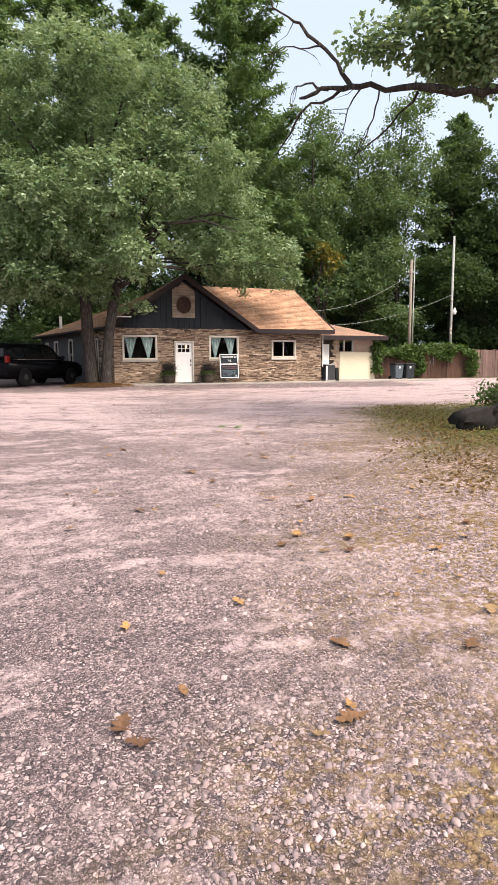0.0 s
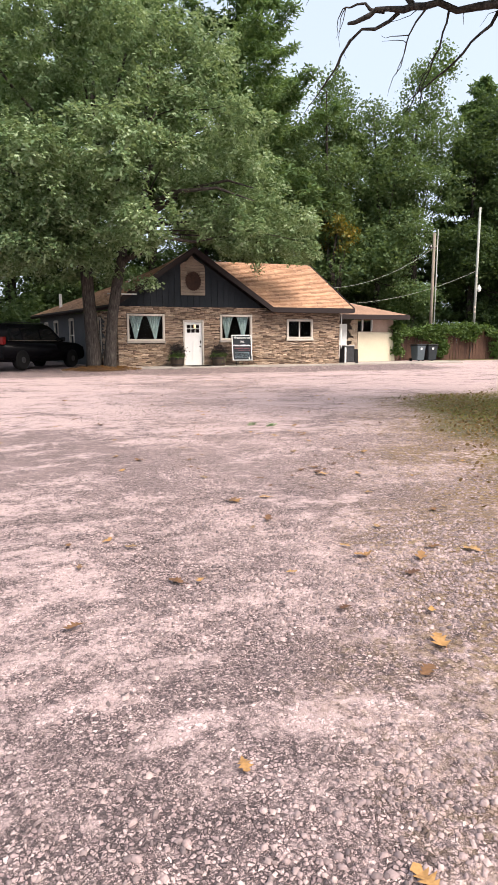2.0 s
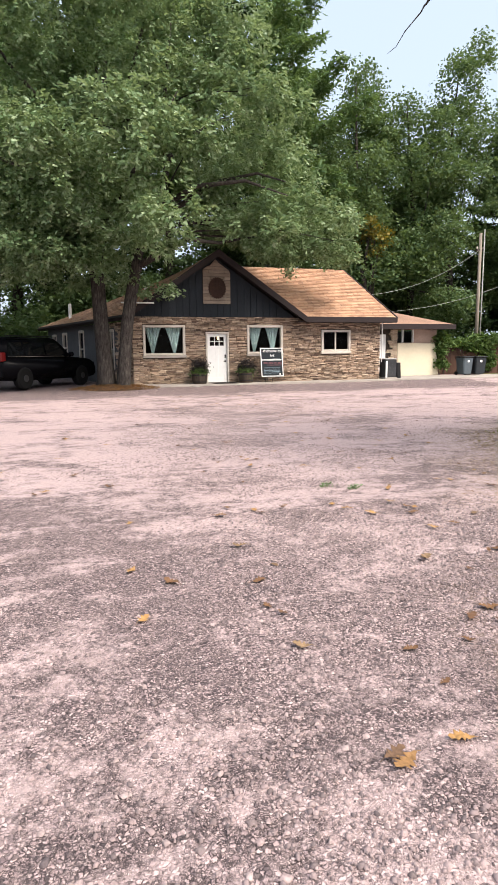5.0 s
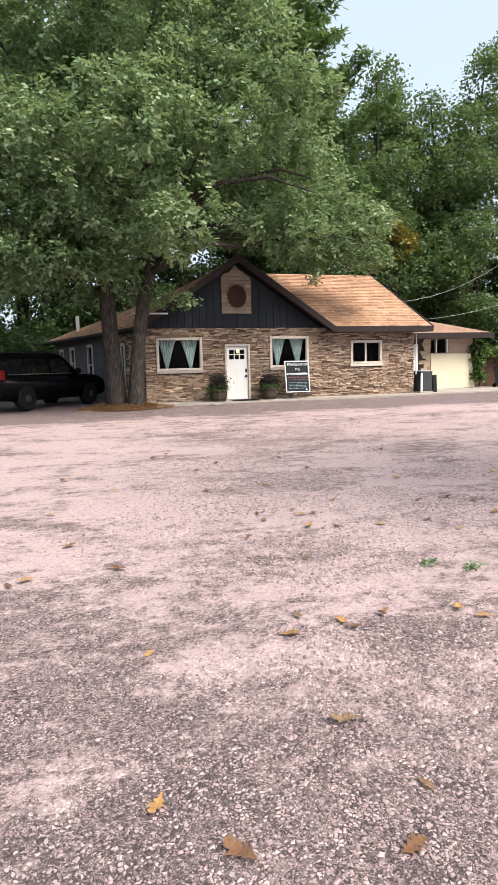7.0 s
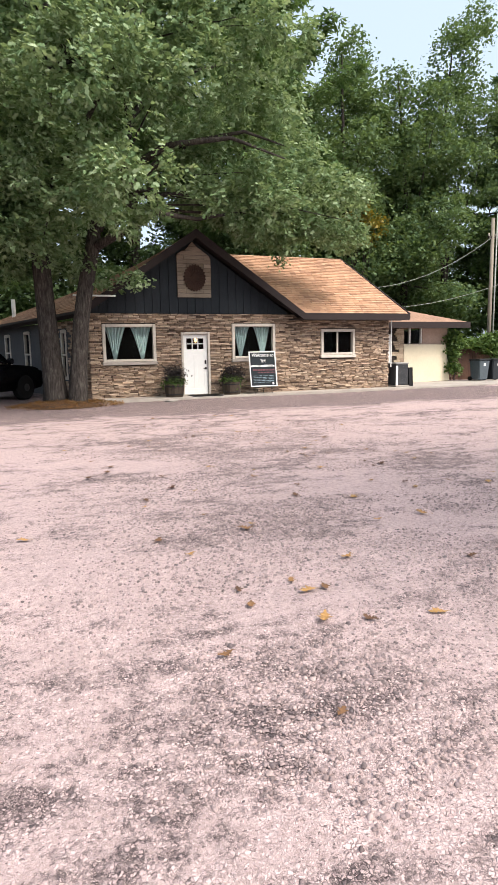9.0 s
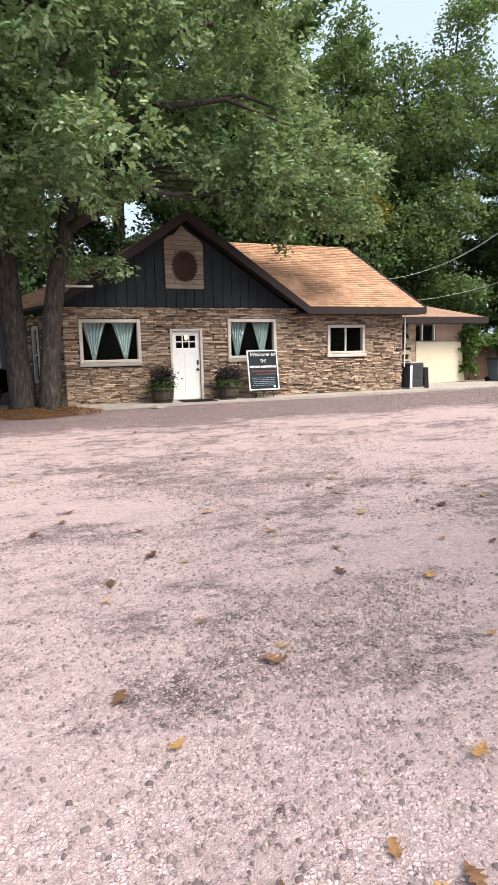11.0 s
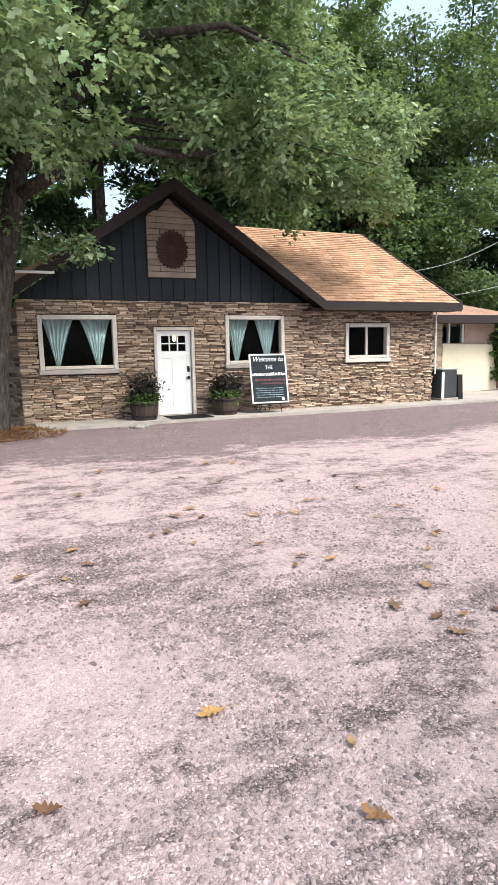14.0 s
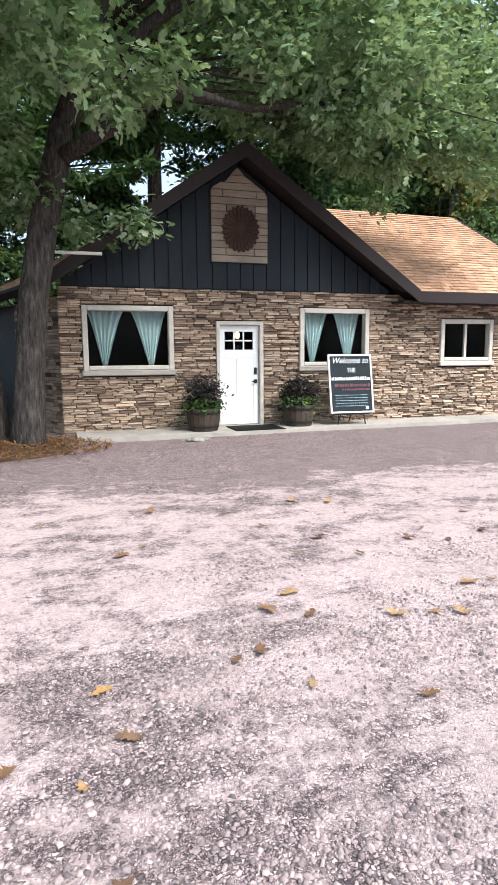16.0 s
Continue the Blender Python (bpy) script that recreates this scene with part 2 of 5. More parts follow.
def box(bm, x0, x1, y0, y1, z0, z1, bevel=0.0, m=None):
    vs = bmesh.ops.create_cube(bm, size=1.0)["verts"]
    for v in vs:
        v.co = ((x0 + x1) / 2 + v.co.x * (x1 - x0), (y0 + y1) / 2 + v.co.y * (y1 - y0), (z0 + z1) / 2 + v.co.z * (z1 - z0))
    if m:
        bmesh.ops.transform(bm, matrix=m, verts=vs)
    if bevel:
        es = list({e for v in vs for e in v.link_edges})
        bmesh.ops.bevel(bm, geom=es, offset=bevel, segments=1, affect='EDGES')
    return bm


def B(*a, **k):
    return box(bmesh.new(), *a, **k)


def prism(bm, poly, a, b, axis="y"):
    """A flat outline of (u, z) pushed from a to b along y, or of (u, z) along x, or of (x, y) along z."""
    put = {"y": lambda u, v, w: (u, w, v), "x": lambda u, v, w: (w, u, v), "z": lambda u, v, w: (u, v, w)}[axis]
    f = [bm.verts.new(put(u, v, a)) for u, v in poly]
    g = [bm.verts.new(put(u, v, b)) for u, v in poly]
    n = len(poly)
    bm.faces.new(f)
    bm.faces.new(g[::-1])
    for i in range(n):
        bm.faces.new((f[i - 1], f[i], g[i], g[i - 1])[::-1])
    bmesh.ops.recalc_face_normals(bm, faces=bm.faces)
    return bm


def slab(bm, pts, down):
    """A roof sheet over the corner points, with its thickness below."""
    top = [bm.verts.new(p) for p in pts]
    bot = [bm.verts.new((p[0], p[1], p[2] - down)) for p in pts]
    n = len(pts)
    for k in range(1, n - 1):
        bm.faces.new((top[0], top[k], top[k + 1]))
        bm.faces.new((bot[0], bot[k + 1], bot[k]))
    for i in range(n):
        bm.faces.new((top[i - 1], bot[i - 1], bot[i], top[i]))
    bmesh.ops.recalc_face_normals(bm, faces=bm.faces)
    return bm


def tube(bm, pts, radii, seg=8, cap=True, rough=0.0):
    rings = []
    pts = [Vector(p) for p in pts]
    for i, p in enumerate(pts):
        d = (pts[min(i + 1, len(pts) - 1)] - pts[max(i - 1, 0)]).normalized()
        s = d.cross(Vector((0.31, 0.95, 0.05)) if abs(d.y) < 0.9 else Vector((1, 0, 0))).normalized()
        u = s.cross(d)
        ring = []
        for k in range(seg):
            a = 2 * math.pi * k / seg
            r = radii[i] * (1 + rough * noise.noise((p * 1.7) + Vector((k * 3.1, 0, 0))))
            ring.append(bm.verts.new(p + (s * math.cos(a) + u * math.sin(a)) * r))
        rings.append(ring)
    for a, b in zip(rings, rings[1:]):
        for k in range(seg):
            bm.faces.new((a[k - 1], a[k], b[k], b[k - 1]))
    if cap:
        bm.faces.new(rings[0][::-1])
        bm.faces.new(rings[-1])
    return bm


def lathe(bm, prof, seg=20, at=(0, 0, 0)):
    return tube(bm, [(at[0], at[1], at[2] + z) for z, r in prof], [max(r, 0.001) for z, r in prof], seg)


def gz(x, y):
    """Height of the ground."""
    return 0.05 + 0.02 * max(-45.0, min(y, 12.0))


# ---- ground ----
def ground():
    xs = [-900, -300, -120, -60] + [i * 1.5 - 36 for i in range(53)] + [60, 120, 300, 900]
    ys = [-900, -300, -120, -70] + [i * 1.5 - 51 for i in range(53)] + [50, 120, 300, 900]
    bm = bmesh.new()
    g = [[bm.verts.new((x, y, gz(x, y) + 0.03 * noise.noise((x * 0.3, y * 0.3, 0)))) for x in xs] for y in ys]
    for a, b in zip(g, g[1:]):
        for i in range(len(xs) - 1):
            bm.faces.new((a[i], a[i + 1], b[i + 1], b[i]))
    tagged(part("ground", bm, M_ground, smooth=True), "pinkish gravel lot with pale dusty patches and grass verges", "ground", kind="structure")


ground()

# ---- house ----
GX, GH, PK = 0.45, 3.75, 5.35      # gable middle, half width at the eaves, ridge height
EZ = 2.80
house = empty("house", pose(0, 0, 0), "stone-fronted house with slate-blue gable and tan shingle roof", "house")
OPEN = [(-2.56, -0.85, 1.19, 2.45), (0.0, 0.98, 0.0, 2.18), (1.776, 3.37, 1.22, 2.46), (5.16, 6.55, 1.29, 2.275)]
X0, X1, TOP = -2.95, 8.0, 2.78


def wall_piece(*a, m=None, material=M_mortar):
    part("wall", B(*a, m=m), material, house)


def front_wall():
    cuts = sorted({X0, X1, *[v for o in OPEN for v in o[:2]]})
    for a, b in zip(cuts, cuts[1:]):
        o = [q for q in OPEN if q[0] <= a and q[1] >= b]
        if o:
            if o[0][2] > 0.05:
                wall_piece(a, b, 0.0, 0.22, -0.4, o[0][2])
            wall_piece(a, b, 0.0, 0.22, o[0][3], TOP)
        else:
            wall_piece(a, b, 0.0, 0.22, -0.4, TOP)


front_wall()


def other_walls():
    part("wall", B(X1 - 0.22, X1, 0.23, 7.0, -0.4, 2.75), M_mortar, house)
    part("wall", B(-5.6, X1, 7.01, 7.2, -0.4, 2.6), M_grey, house)
    bm = prism(bmesh.new(), [(GX - 3.4, 2.781), (GX + 3.4, 2.781), (GX, PK - 0.22)], 0.0, 0.18)
    part("gable_wall", bm, M_siding, house)
    # gable end of the right wing
    part("gable_wall", prism(bmesh.new(), [(0.0, 2.76), (7.0, 2.76), (3.5, 5.05)], X1 - 0.3, X1 - 0.1, "x"), M_grey, house)
    # floor and back of the rooms, their dimness put into the colour
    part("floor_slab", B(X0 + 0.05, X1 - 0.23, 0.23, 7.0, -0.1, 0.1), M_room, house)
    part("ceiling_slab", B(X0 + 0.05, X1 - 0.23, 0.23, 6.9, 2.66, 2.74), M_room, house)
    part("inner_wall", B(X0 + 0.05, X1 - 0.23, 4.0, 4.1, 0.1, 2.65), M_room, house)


other_walls()
# slanting side wall with tall narrow windows
SA, SB = Vector((X0, 0.02, 0)), Vector((-6.3, 8.2, 0))
sd = (SB - SA)
SL = sd.length
S = Matrix.Translation(SA) @ Matrix.Rotation(math.atan2(sd.y, sd.x), 4, 'Z')   # x runs along the wall, +y is outside
SWIN = [(1.65, 1.95, 0.75, 2.25), (4.6, 5.05, 0.8, 2.3), (6.5, 6.95, 1.0, 2.25), (7.8, 8.2, 1.2, 2.2)]


def side_wall():
    cuts = sorted({0.0, SL, *[v for o in SWIN for v in o[:2]]})
    for a, b in zip(cuts, cuts[1:]):
        o = [q for q in SWIN if q[0] <= a and q[1] >= b]
        if o:
            wall_piece(a, b, -0.2, 0.0, -0.4, o[0][2], m=S, material=M_grey)
            wall_piece(a, b, -0.2, 0.0, o[0][3], 2.6, m=S, material=M_grey)
        else:
            wall_piece(a, b, -0.2, 0.0, -0.4, 2.6, m=S, material=M_grey)
    for a, b, c, d in SWIN:
        win = part("window", B(a, b, -0.12, -0.1, c, d, m=S), M_glass, house)
        for q in ((a - 0.05, a + 0.03, c - 0.08, d + 0.08), (b - 0.03, b + 0.05, c - 0.08, d + 0.08), (a + 0.031, b - 0.031, d - 0.02, d + 0.1),
                  (a + 0.031, b - 0.031, c - 0.08, c + 0.03), (a + 0.031, b - 0.031, (c + d) / 2 - 0.03, (c + d) / 2 + 0.03)):
            part("window_frame", B(q[0], q[1], -0.06, 0.03, q[2], q[3], bevel=0.008, m=S), M_frame, win)


side_wall()


def siding():
    x, k = GX - 3.35, 0
    while x < GX + 3.3:
        w = 0.285 + 0.02 * math.sin(k * 5.1)
        a, b = x + 0.012, min(x + w - 0.012, GX + 3.4)
        zt = lambda u: PK - 0.20 - 0.68 * abs(u - GX)
        poly = [(a, 2.80 + 0.012 * math.sin(k * 2.3)), (b, 2.80 + 0.012 * math.sin(k * 2.3))] + [(b, max(2.83, zt(b)))] + ([(GX, zt(GX))] if a < GX < b else []) + [(a, max(2.83, zt(a)))]
        part("board", prism(bmesh.new(), poly, -0.035, -0.004), M_siding, house)
        x += w
        k += 1


siding()


def roof():
    r = 0.68
    y0, yb = -0.6, 6.2
    # left slope twists out over the slanting wall
    bm = bmesh.new()
    A, Bq, C, D = Vector((GX - GH, -0.6, EZ)), Vector((-6.75, 8.4, 2.66)), Vector((GX, -0.6, PK)), Vector((GX, 7.3, PK))
    g = [[[bm.verts.new(A.lerp(Bq, p / 10).lerp(C.lerp(D, p / 10), q / 10) - Vector((0, 0, d))) for p in range(11)] for q in range(11)] for d in (0.012, 0.12)]
    for k in (0, 1):
        for a, b in zip(g[k], g[k][1:]):
            for i in range(10):
                bm.faces.new((a[i], a[i + 1], b[i + 1], b[i]))
    for q in range(10):
        for i in (0, 10):
            bm.faces.new((g[0][q][i], g[0][q + 1][i], g[1][q + 1][i], g[1][q][i]))
            bm.faces.new((g[0][i][q], g[0][i][q + 1], g[1][i][q + 1], g[1][i][q]))
    bmesh.ops.recalc_face_normals(bm, faces=bm.faces)
    roof_l = part("roof", bm, M_fascia, house)
    roof_r = part("roof", slab(bmesh.new(), [(GX, y0, PK), (GX, 3.5, PK), (GX + GH, y0, EZ)], 0.1), M_fascia, house)
    wing = part("roof", slab(bmesh.new(), [(GX + GH - 0.02, -0.55, EZ - 0.01), (8.5, -0.55, EZ - 0.01), (7.85, 3.5, PK - 0.03), (GX, 3.5, PK - 0.03)], 0.1), M_fascia, house)
    part("roof", slab(bmesh.new(), [(GX, 3.51, PK - 0.03), (7.85, 3.51, PK - 0.03), (8.5, 7.5, 2.7), (GX, 7.5, 2.7)], 0.1), M_fascia, house)

    def shingled(name, origin, u, v, ulen, vlen, inside, parent, lap=0.145, n=None):
        """Courses of tabs: u along the eave, v up the slope."""
        u, v = Vector(u).normalized(), Vector(v).normalized()
        nrm = u.cross(v).normalized()
        if nrm.z < 0:
            nrm = -nrm
        vs, fs = [], []
        rows = int(vlen / lap) + 1
        rnd = random.Random(5)
        for j in range(rows):
            s = -0.3 + rnd.random() * 0.3
            while s < ulen:
                w = rnd.choice((0.2, 0.26, 0.32))
                a, b, c, d = s + 0.004, s + w - 0.004, j * lap, (j + 1) * lap
                s += w
                a2, b2 = max(a, inside(c + 0.07)[0]), min(b, inside(c + 0.07)[1])
                if b2 - a2 < 0.03 or d > vlen + lap * 0.7:
                    continue
                d = min(d, vlen)
                k = len(vs)
                lift = 0.022 + rnd.random() * 0.007
                for (p, q, h) in ((a2, c, 0.004), (b2, c, 0.004), (b2, c, lift), (a2, c, lift), (b2, d, 0.007), (a2, d, 0.007)):
                    vs.append(Vector(origin) + u * p + v * q + nrm * h)
                fs += [(k, k + 1, k + 2, k + 3), (k + 3, k + 2, k + 4, k + 5)]
        me = bpy.data.meshes.new(name)
        me.from_pydata(vs, [], fs)
        me.materials.append(M_shingle)
        ob = new(name, me)
        ob.parent = parent
        tagged(ob, "tan asphalt shingles in rows", kind="stuff")

    hyp = math.hypot(GH, PK - EZ)
    shingled("shingles", (GX + GH, -0.6, EZ), (0, 1, 0), (-GH, 0, PK - EZ), 4.1, hyp, lambda q: (0.0, 4.1 * q / hyp), roof_r)
    wl = math.hypot(4.05, PK - EZ)
    shingled("shingles", (GX, -0.55, EZ - 0.01), (1, 0, 0), (0, 4.05, PK - EZ - 0.02), 8.05, wl, lambda q: (GH * (1 - q / wl), 8.05 - 0.65 * q / wl), wing)
    # left slope, front part and twisted rest as one sheet of courses
    vs, fs = [], []
    A, Bq, C, D = Vector((GX - GH, -0.6, EZ)), Vector((-6.75, 8.4, 2.66)), Vector((GX, -0.6, PK)), Vector((GX, 7.3, PK))
    rows, cols = 34, 30
    for j in range(rows):
        for i in range(cols):
            o = 0.5 * (j % 2)
            f = lambda p, q: (A.lerp(Bq, p)).lerp(C.lerp(D, p), q)
            p0, p1, q0, q1 = max(0, (i + o) / cols), min(1, (i + 1 + o) / cols - 0.0015), j / rows, (j + 1) / rows
            if p1 <= p0:
                continue
            k = len(vs)
            vs += [f(p0, q0) + Vector((0, 0, 0.03)), f(p1, q0) + Vector((0, 0, 0.03)), f(p1, q1) + Vector((0, 0, 0.012)), f(p0, q1) + Vector((0, 0, 0.012)), f(p0, q0), f(p1, q0)]
            fs += [(k, k + 1, k + 2, k + 3), (k + 4, k + 5, k + 1, k)]
    me = bpy.data.meshes.new("shingles")
    me.from_pydata(vs, [], fs)
    me.materials.append(M_shingle)
    ob = new("shingles", me)
    ob.parent = roof_l
    tagged(ob, "", kind="stuff")
    # barge boards of the gable and fascia of the eaves
    for s in (-1, 1):
        e = (GX + s * (GH + 0.02), EZ - 0.0)
        poly = [(GX, PK + 0.03), (e[0], e[1] + 0.02), (e[0], e[1] - 0.23), (GX, PK - 0.25)]
        part("barge_board", prism(bmesh.new(), poly, -0.66, -0.605), M_fascia, house)
        part("soffit", prism(bmesh.new(), [(GX, PK - 0.105), (e[0], e[1] - 0.105), (e[0], e[1] - 0.125), (GX, PK - 0.125)], -0.6, -0.05), M_fascia, house)
    part("fascia", B(GX + GH + 0.02, 8.52, -0.61, -0.56, 2.57, 2.80, bevel=0.006), M_fascia, house)
    part("soffit", B(3.9, 8.48, -0.555, -0.03, 2.58, 2.61), M_fascia, house)
    bm = prism(bmesh.new(), [(-0.6, 2.82), (-0.6, 2.6), (3.5, PK - 0.22), (3.5, PK)], 0.0, 0.05, "x")
    for v in bm.verts:
        v.co.x += 8.5 - 0.65 * (v.co.y + 0.55) / 4.05
    part("barge_board", bm, M_fascia, house)
    # eave of the slanting side
    d = (Bq - A).normalized()
    bm = bmesh.new()
    tube(bm, [A - Vector((0, 0, 0.08)), Bq - Vector((0, 0, 0.08))], [0.1, 0.1], 4)
    part("fascia", bm, M_fascia, house)
    bm = bmesh.new()
    lathe(bm, [(0, 0.05), (0.16, 0.05), (0.17, 0.1), (0.26, 0.1), (0.32, 0.03)], 12, (-1.95, 3.0, 3.95))
    part("roof_vent", bm, M_white, house, "white mushroom roof vent")
    bm = bmesh.new()
    lathe(bm, [(0, 0.08), (0.75, 0.08)], 12, (-5.2, 6.6, 3.0))
    part("chimney_pipe", bm, M_white, house, "white vent pipe on the roof")
    bm = bmesh.new()
    tube(bm, [(3.9, 3.5, 5.3), (3.86, 3.5, 5.95)], [0.012, 0.008], 5)
    part("antenna", bm, M_black, house)


roof()


def picture_panel():
    p = part("plank_panel", prism(bmesh.new(), [(-0.09, 3.30), (1.07, 3.30), (1.07, 4.62), (GX + 0.03, 5.02), (-0.09, 4.66)], -0.075, -0.037), M_mortar, house, "weathered plank panel in the gable")
    rnd = random.Random(3)
    z, j = 3.31, 0
    zt = lambda u: 5.02 - 0.66 * abs(u - GX)
    while z < 4.95:
        h = 0.135
        cuts = [-0.085, 1.065] if j % 2 == 0 else [-0.085, 0.15 + 0.1 * rnd.random(), 0.75 + 0.1 * rnd.random(), 1.065]
        for a, b in zip(cuts, cuts[1:]):
            a, b = a + 0.006, b - 0.006
            if z + h > 4.62:
                half = lambda q: max(0.02, (5.02 - q) / 0.66)
                lo_, hi_ = (max(a, GX - half(z)), min(b, GX + half(z))), (max(a, GX - half(z + h)), min(b, GX + half(z + h)))
                if lo_[1] - lo_[0] > 0.05 and hi_[1] > hi_[0]:
                    part("plank", prism(bmesh.new(), [(lo_[0], z), (lo_[1], z), (hi_[1], z + h - 0.012), (hi_[0], z + h - 0.012)], -0.105, -0.077), M_plank, p)
            elif b - a > 0.05:
                part("plank", B(a, b, -0.1 - 0.01 * rnd.random(), -0.077, z, z + h - 0.012, bevel=0.004), M_plank, p)
        z += h
        j += 1
    # round cut metal medallion
    bm = bmesh.new()
    n = 96
    vs = []
    for y in (-0.15, -0.115):
        ring = [bm.verts.new((0.50 + (0.345 + 0.035 * (i % 4 > 1)) * math.cos(2 * math.pi * i / n), y, 3.93 + (0.40 + 0.035 * (i % 4 > 1)) * math.sin(2 * math.pi * i / n))) for i in range(n)]
        vs.append(ring)
    bm.faces.new(vs[0])
    bm.faces.new(vs[1][::-1])
    for i in range(n):
        bm.faces.new((vs[0][i - 1], vs[1][i - 1], vs[1][i], vs[0][i]))
    disc = part("medallion", bm, M_rust, house, "round rust-brown metal medallion")
    bm = bmesh.new()
    for k in range(24):
        a = 2 * math.pi * k / 24
        tube(bm, [(0.5 + 0.1 * math.cos(a), -0.156, 3.93 + 0.12 * math.sin(a)), (0.5 + 0.33 * math.cos(a), -0.156, 3.93 + 0.38 * math.sin(a))], [0.008, 0.014], 5)
    part("ray", bm, M_rust, disc)


picture_panel()


def curtain(x0, x1, xt, z0, z1, y):
    """Cloth drawn to one side: full width at the rail, gathered at the tie."""
    bm = bmesh.new()
    nx, nz = 44, 16
    g = []
    for j in range(nz + 1):
        q = j / nz
        k = q ** 0.8
        row = []
        for i in range(nx + 1):
            p = i / nx
            x = (x0 + (x1 - x0) * p) * (1 - k) + (xt + 0.09 * (p - 0.5)) * k
            row.append(bm.verts.new((x, y + 0.035 * math.sin(p * 34 + 1.5 * math.sin(q * 2)) * (1 - 0.4 * q), z1 + (z0 - z1) * q)))
        g.append(row)
    for a, b in zip(g, g[1:]):
        for i in range(nx):
            bm.faces.new((a[i], a[i + 1], b[i + 1], b[i]))
    return bm


def window(x0, x1, z0, z1, label, style):
    w = part("window", B(x0 + 0.1, x1 - 0.1, 0.06, 0.068, z0 + 0.12, z1 - 0.1), M_glass, house, label)
    w.visible_shadow = False
    f = 0.1
    for q in ((x0, x0 + f, z0, z1), (x1 - f, x1, z0, z1), (x0 + f + .002, x1 - f - .002, z1 - f, z1), (x0 + f + .002, x1 - f - .002, z0 + 0.06, z0 + 0.14)):
        part("window_frame", B(q[0], q[1], -0.075, 0.1, q[2], q[3], bevel=0.012), M_frame, w)
    part("window_sill", B(x0 - 0.03, x1 + 0.03, -0.12, 0.05, z0 - 0.05, z0 + 0.055, bevel=0.015), M_frame if style else M_concrete, w)
    if style:
        part("mullion", B((x0 + x1) / 2 - 0.03, (x0 + x1) / 2 + 0.03, 0.0, 0.055, z0 + 0.141, z1 - 0.101), M_frame, w)
    else:
        W = x1 - x0
        part("curtain", curtain(x0 + 0.1, x0 + 0.46 * W, x0 + 0.24 * W, z0 + 0.14, z1 - 0.09, 0.2), M_curtain, w, "pale teal gathered curtain", True)
        part("curtain", curtain(x1 - 0.46 * W, x1 - 0.1, x1 - 0.24 * W, z0 + 0.14, z1 - 0.09, 0.2), M_curtain, w, "pale teal gathered curtain", True)


window(*OPEN[0], "wide window with gathered pale teal curtains", 0)
window(*OPEN[2], "wide window with gathered pale teal curtains", 0)
window(*OPEN[3], "two-pane sliding window with a dark room behind", 1)


def door():
    # leaf built round six openings for the panes
    bm = bmesh.new()
    a, b, z0, z1 = 0.075, 0.90, 0.11, 2.10
    pz0, pz1, px0, px1 = 1.62, 1.98, 0.19, 0.785
    box(bm, a, b, 0.03, 0.075, z0, pz0)
    box(bm, a, b, 0.03, 0.075, pz1, z1)
    box(bm, a, px0, 0.03, 0.075, pz0, pz1)
    box(bm, px1, b, 0.03, 0.075, pz0, pz1)
    leaf = part("door_leaf", bm, M_white, house, "white panelled door leaf")
    cw = (px1 - px0) / 3
    for i in range(3):
        for j in range(2):
            part("pane", B(px0 + i * cw + 0.015, px0 + (i + 1) * cw - 0.015, 0.05, 0.055, pz0 + j * 0.18 + 0.015, pz0 + j * 0.18 + 0.165), M_glass, leaf)
    for i in (1, 2):
        part("muntin", B(px0 + i * cw - 0.014, px0 + i * cw + 0.014, 0.028, 0.07, pz0, pz1), M_white, leaf)
    for i in range(3):
        part("muntin", B(px0 + i * cw + 0.015, px0 + (i + 1) * cw - 0.015, 0.029, 0.07, pz0 + 0.166, pz0 + 0.194), M_white, leaf)
    for q in ((a + 0.002, a + 0.115, z0 + .003, 1.56), (0.43, 0.545, z0 + 0.2, 1.45), (b - 0.115, b - 0.002, z0 + .003, 1.56), (a + 0.118, b - 0.118, 1.452, 1.56), (a + 0.118, b - 0.118, z0 + .003, z0 + 0.198)):
        part("rail", B(q[0], q[1], 0.02, 0.03, q[2], q[3], bevel=0.004), M_white, leaf)
    for q in ((0.0, 0.07, 0.1, 2.18), (0.905, 0.985, 0.1, 2.18), (0.072, 0.903, 2.105, 2.18)):
        part("door_frame", B(q[0], q[1], -0.06, 0.12, q[2], q[3], bevel=0.01), M_frame, house)
    part("keypad", B(0.80, 0.86, 0.0, 0.02, 1.12, 1.26, bevel=0.01), M_black, leaf, "black keypad lock")
    h = bmesh.new()
    box(h, 0.80, 0.865, 0.0, 0.02, 0.94, 1.02, 0.008)
    box(h, 0.74, 0.85, -0.05, -0.03, 0.965, 0.99, 0.006)
    box(h, 0.825, 0.845, -0.03, 0.0, 0.965, 0.99)
    part("door_handle", h, M_black, leaf, "black lever handle")
    part("threshold", B(0.0, 0.985, -0.1, 0.1, 0.06, 0.1), M_concrete, house)


door()
# warm lamp seen through the door's panes
lamp = empty("hanging_lamp", pose(1.09, 2.2, 1.98), "small warm glowing hanging lamp indoors", "lamp")
n = Nodes("warm_bulb")
n.b.inputs["Emission Color"].default_value = (1, 0.62, 0.25, 1)
n.b.inputs["Emission Strength"].default_value = 2.2
n.color((1, 0.8, 0.5))
bm = bmesh.new()
lathe(bm, [(-0.09, 0.02), (-0.05, 0.05), (0.03, 0.055), (0.08, 0.03)], 12)
part("bulb", bm, n.mat, lamp, smooth=True)
bm = bmesh.new()
tube(bm, [(0, 0, 0.08), (0, 0, 0.55)], [0.01, 0.01], 5)
part("cord", bm, M_black, lamp)

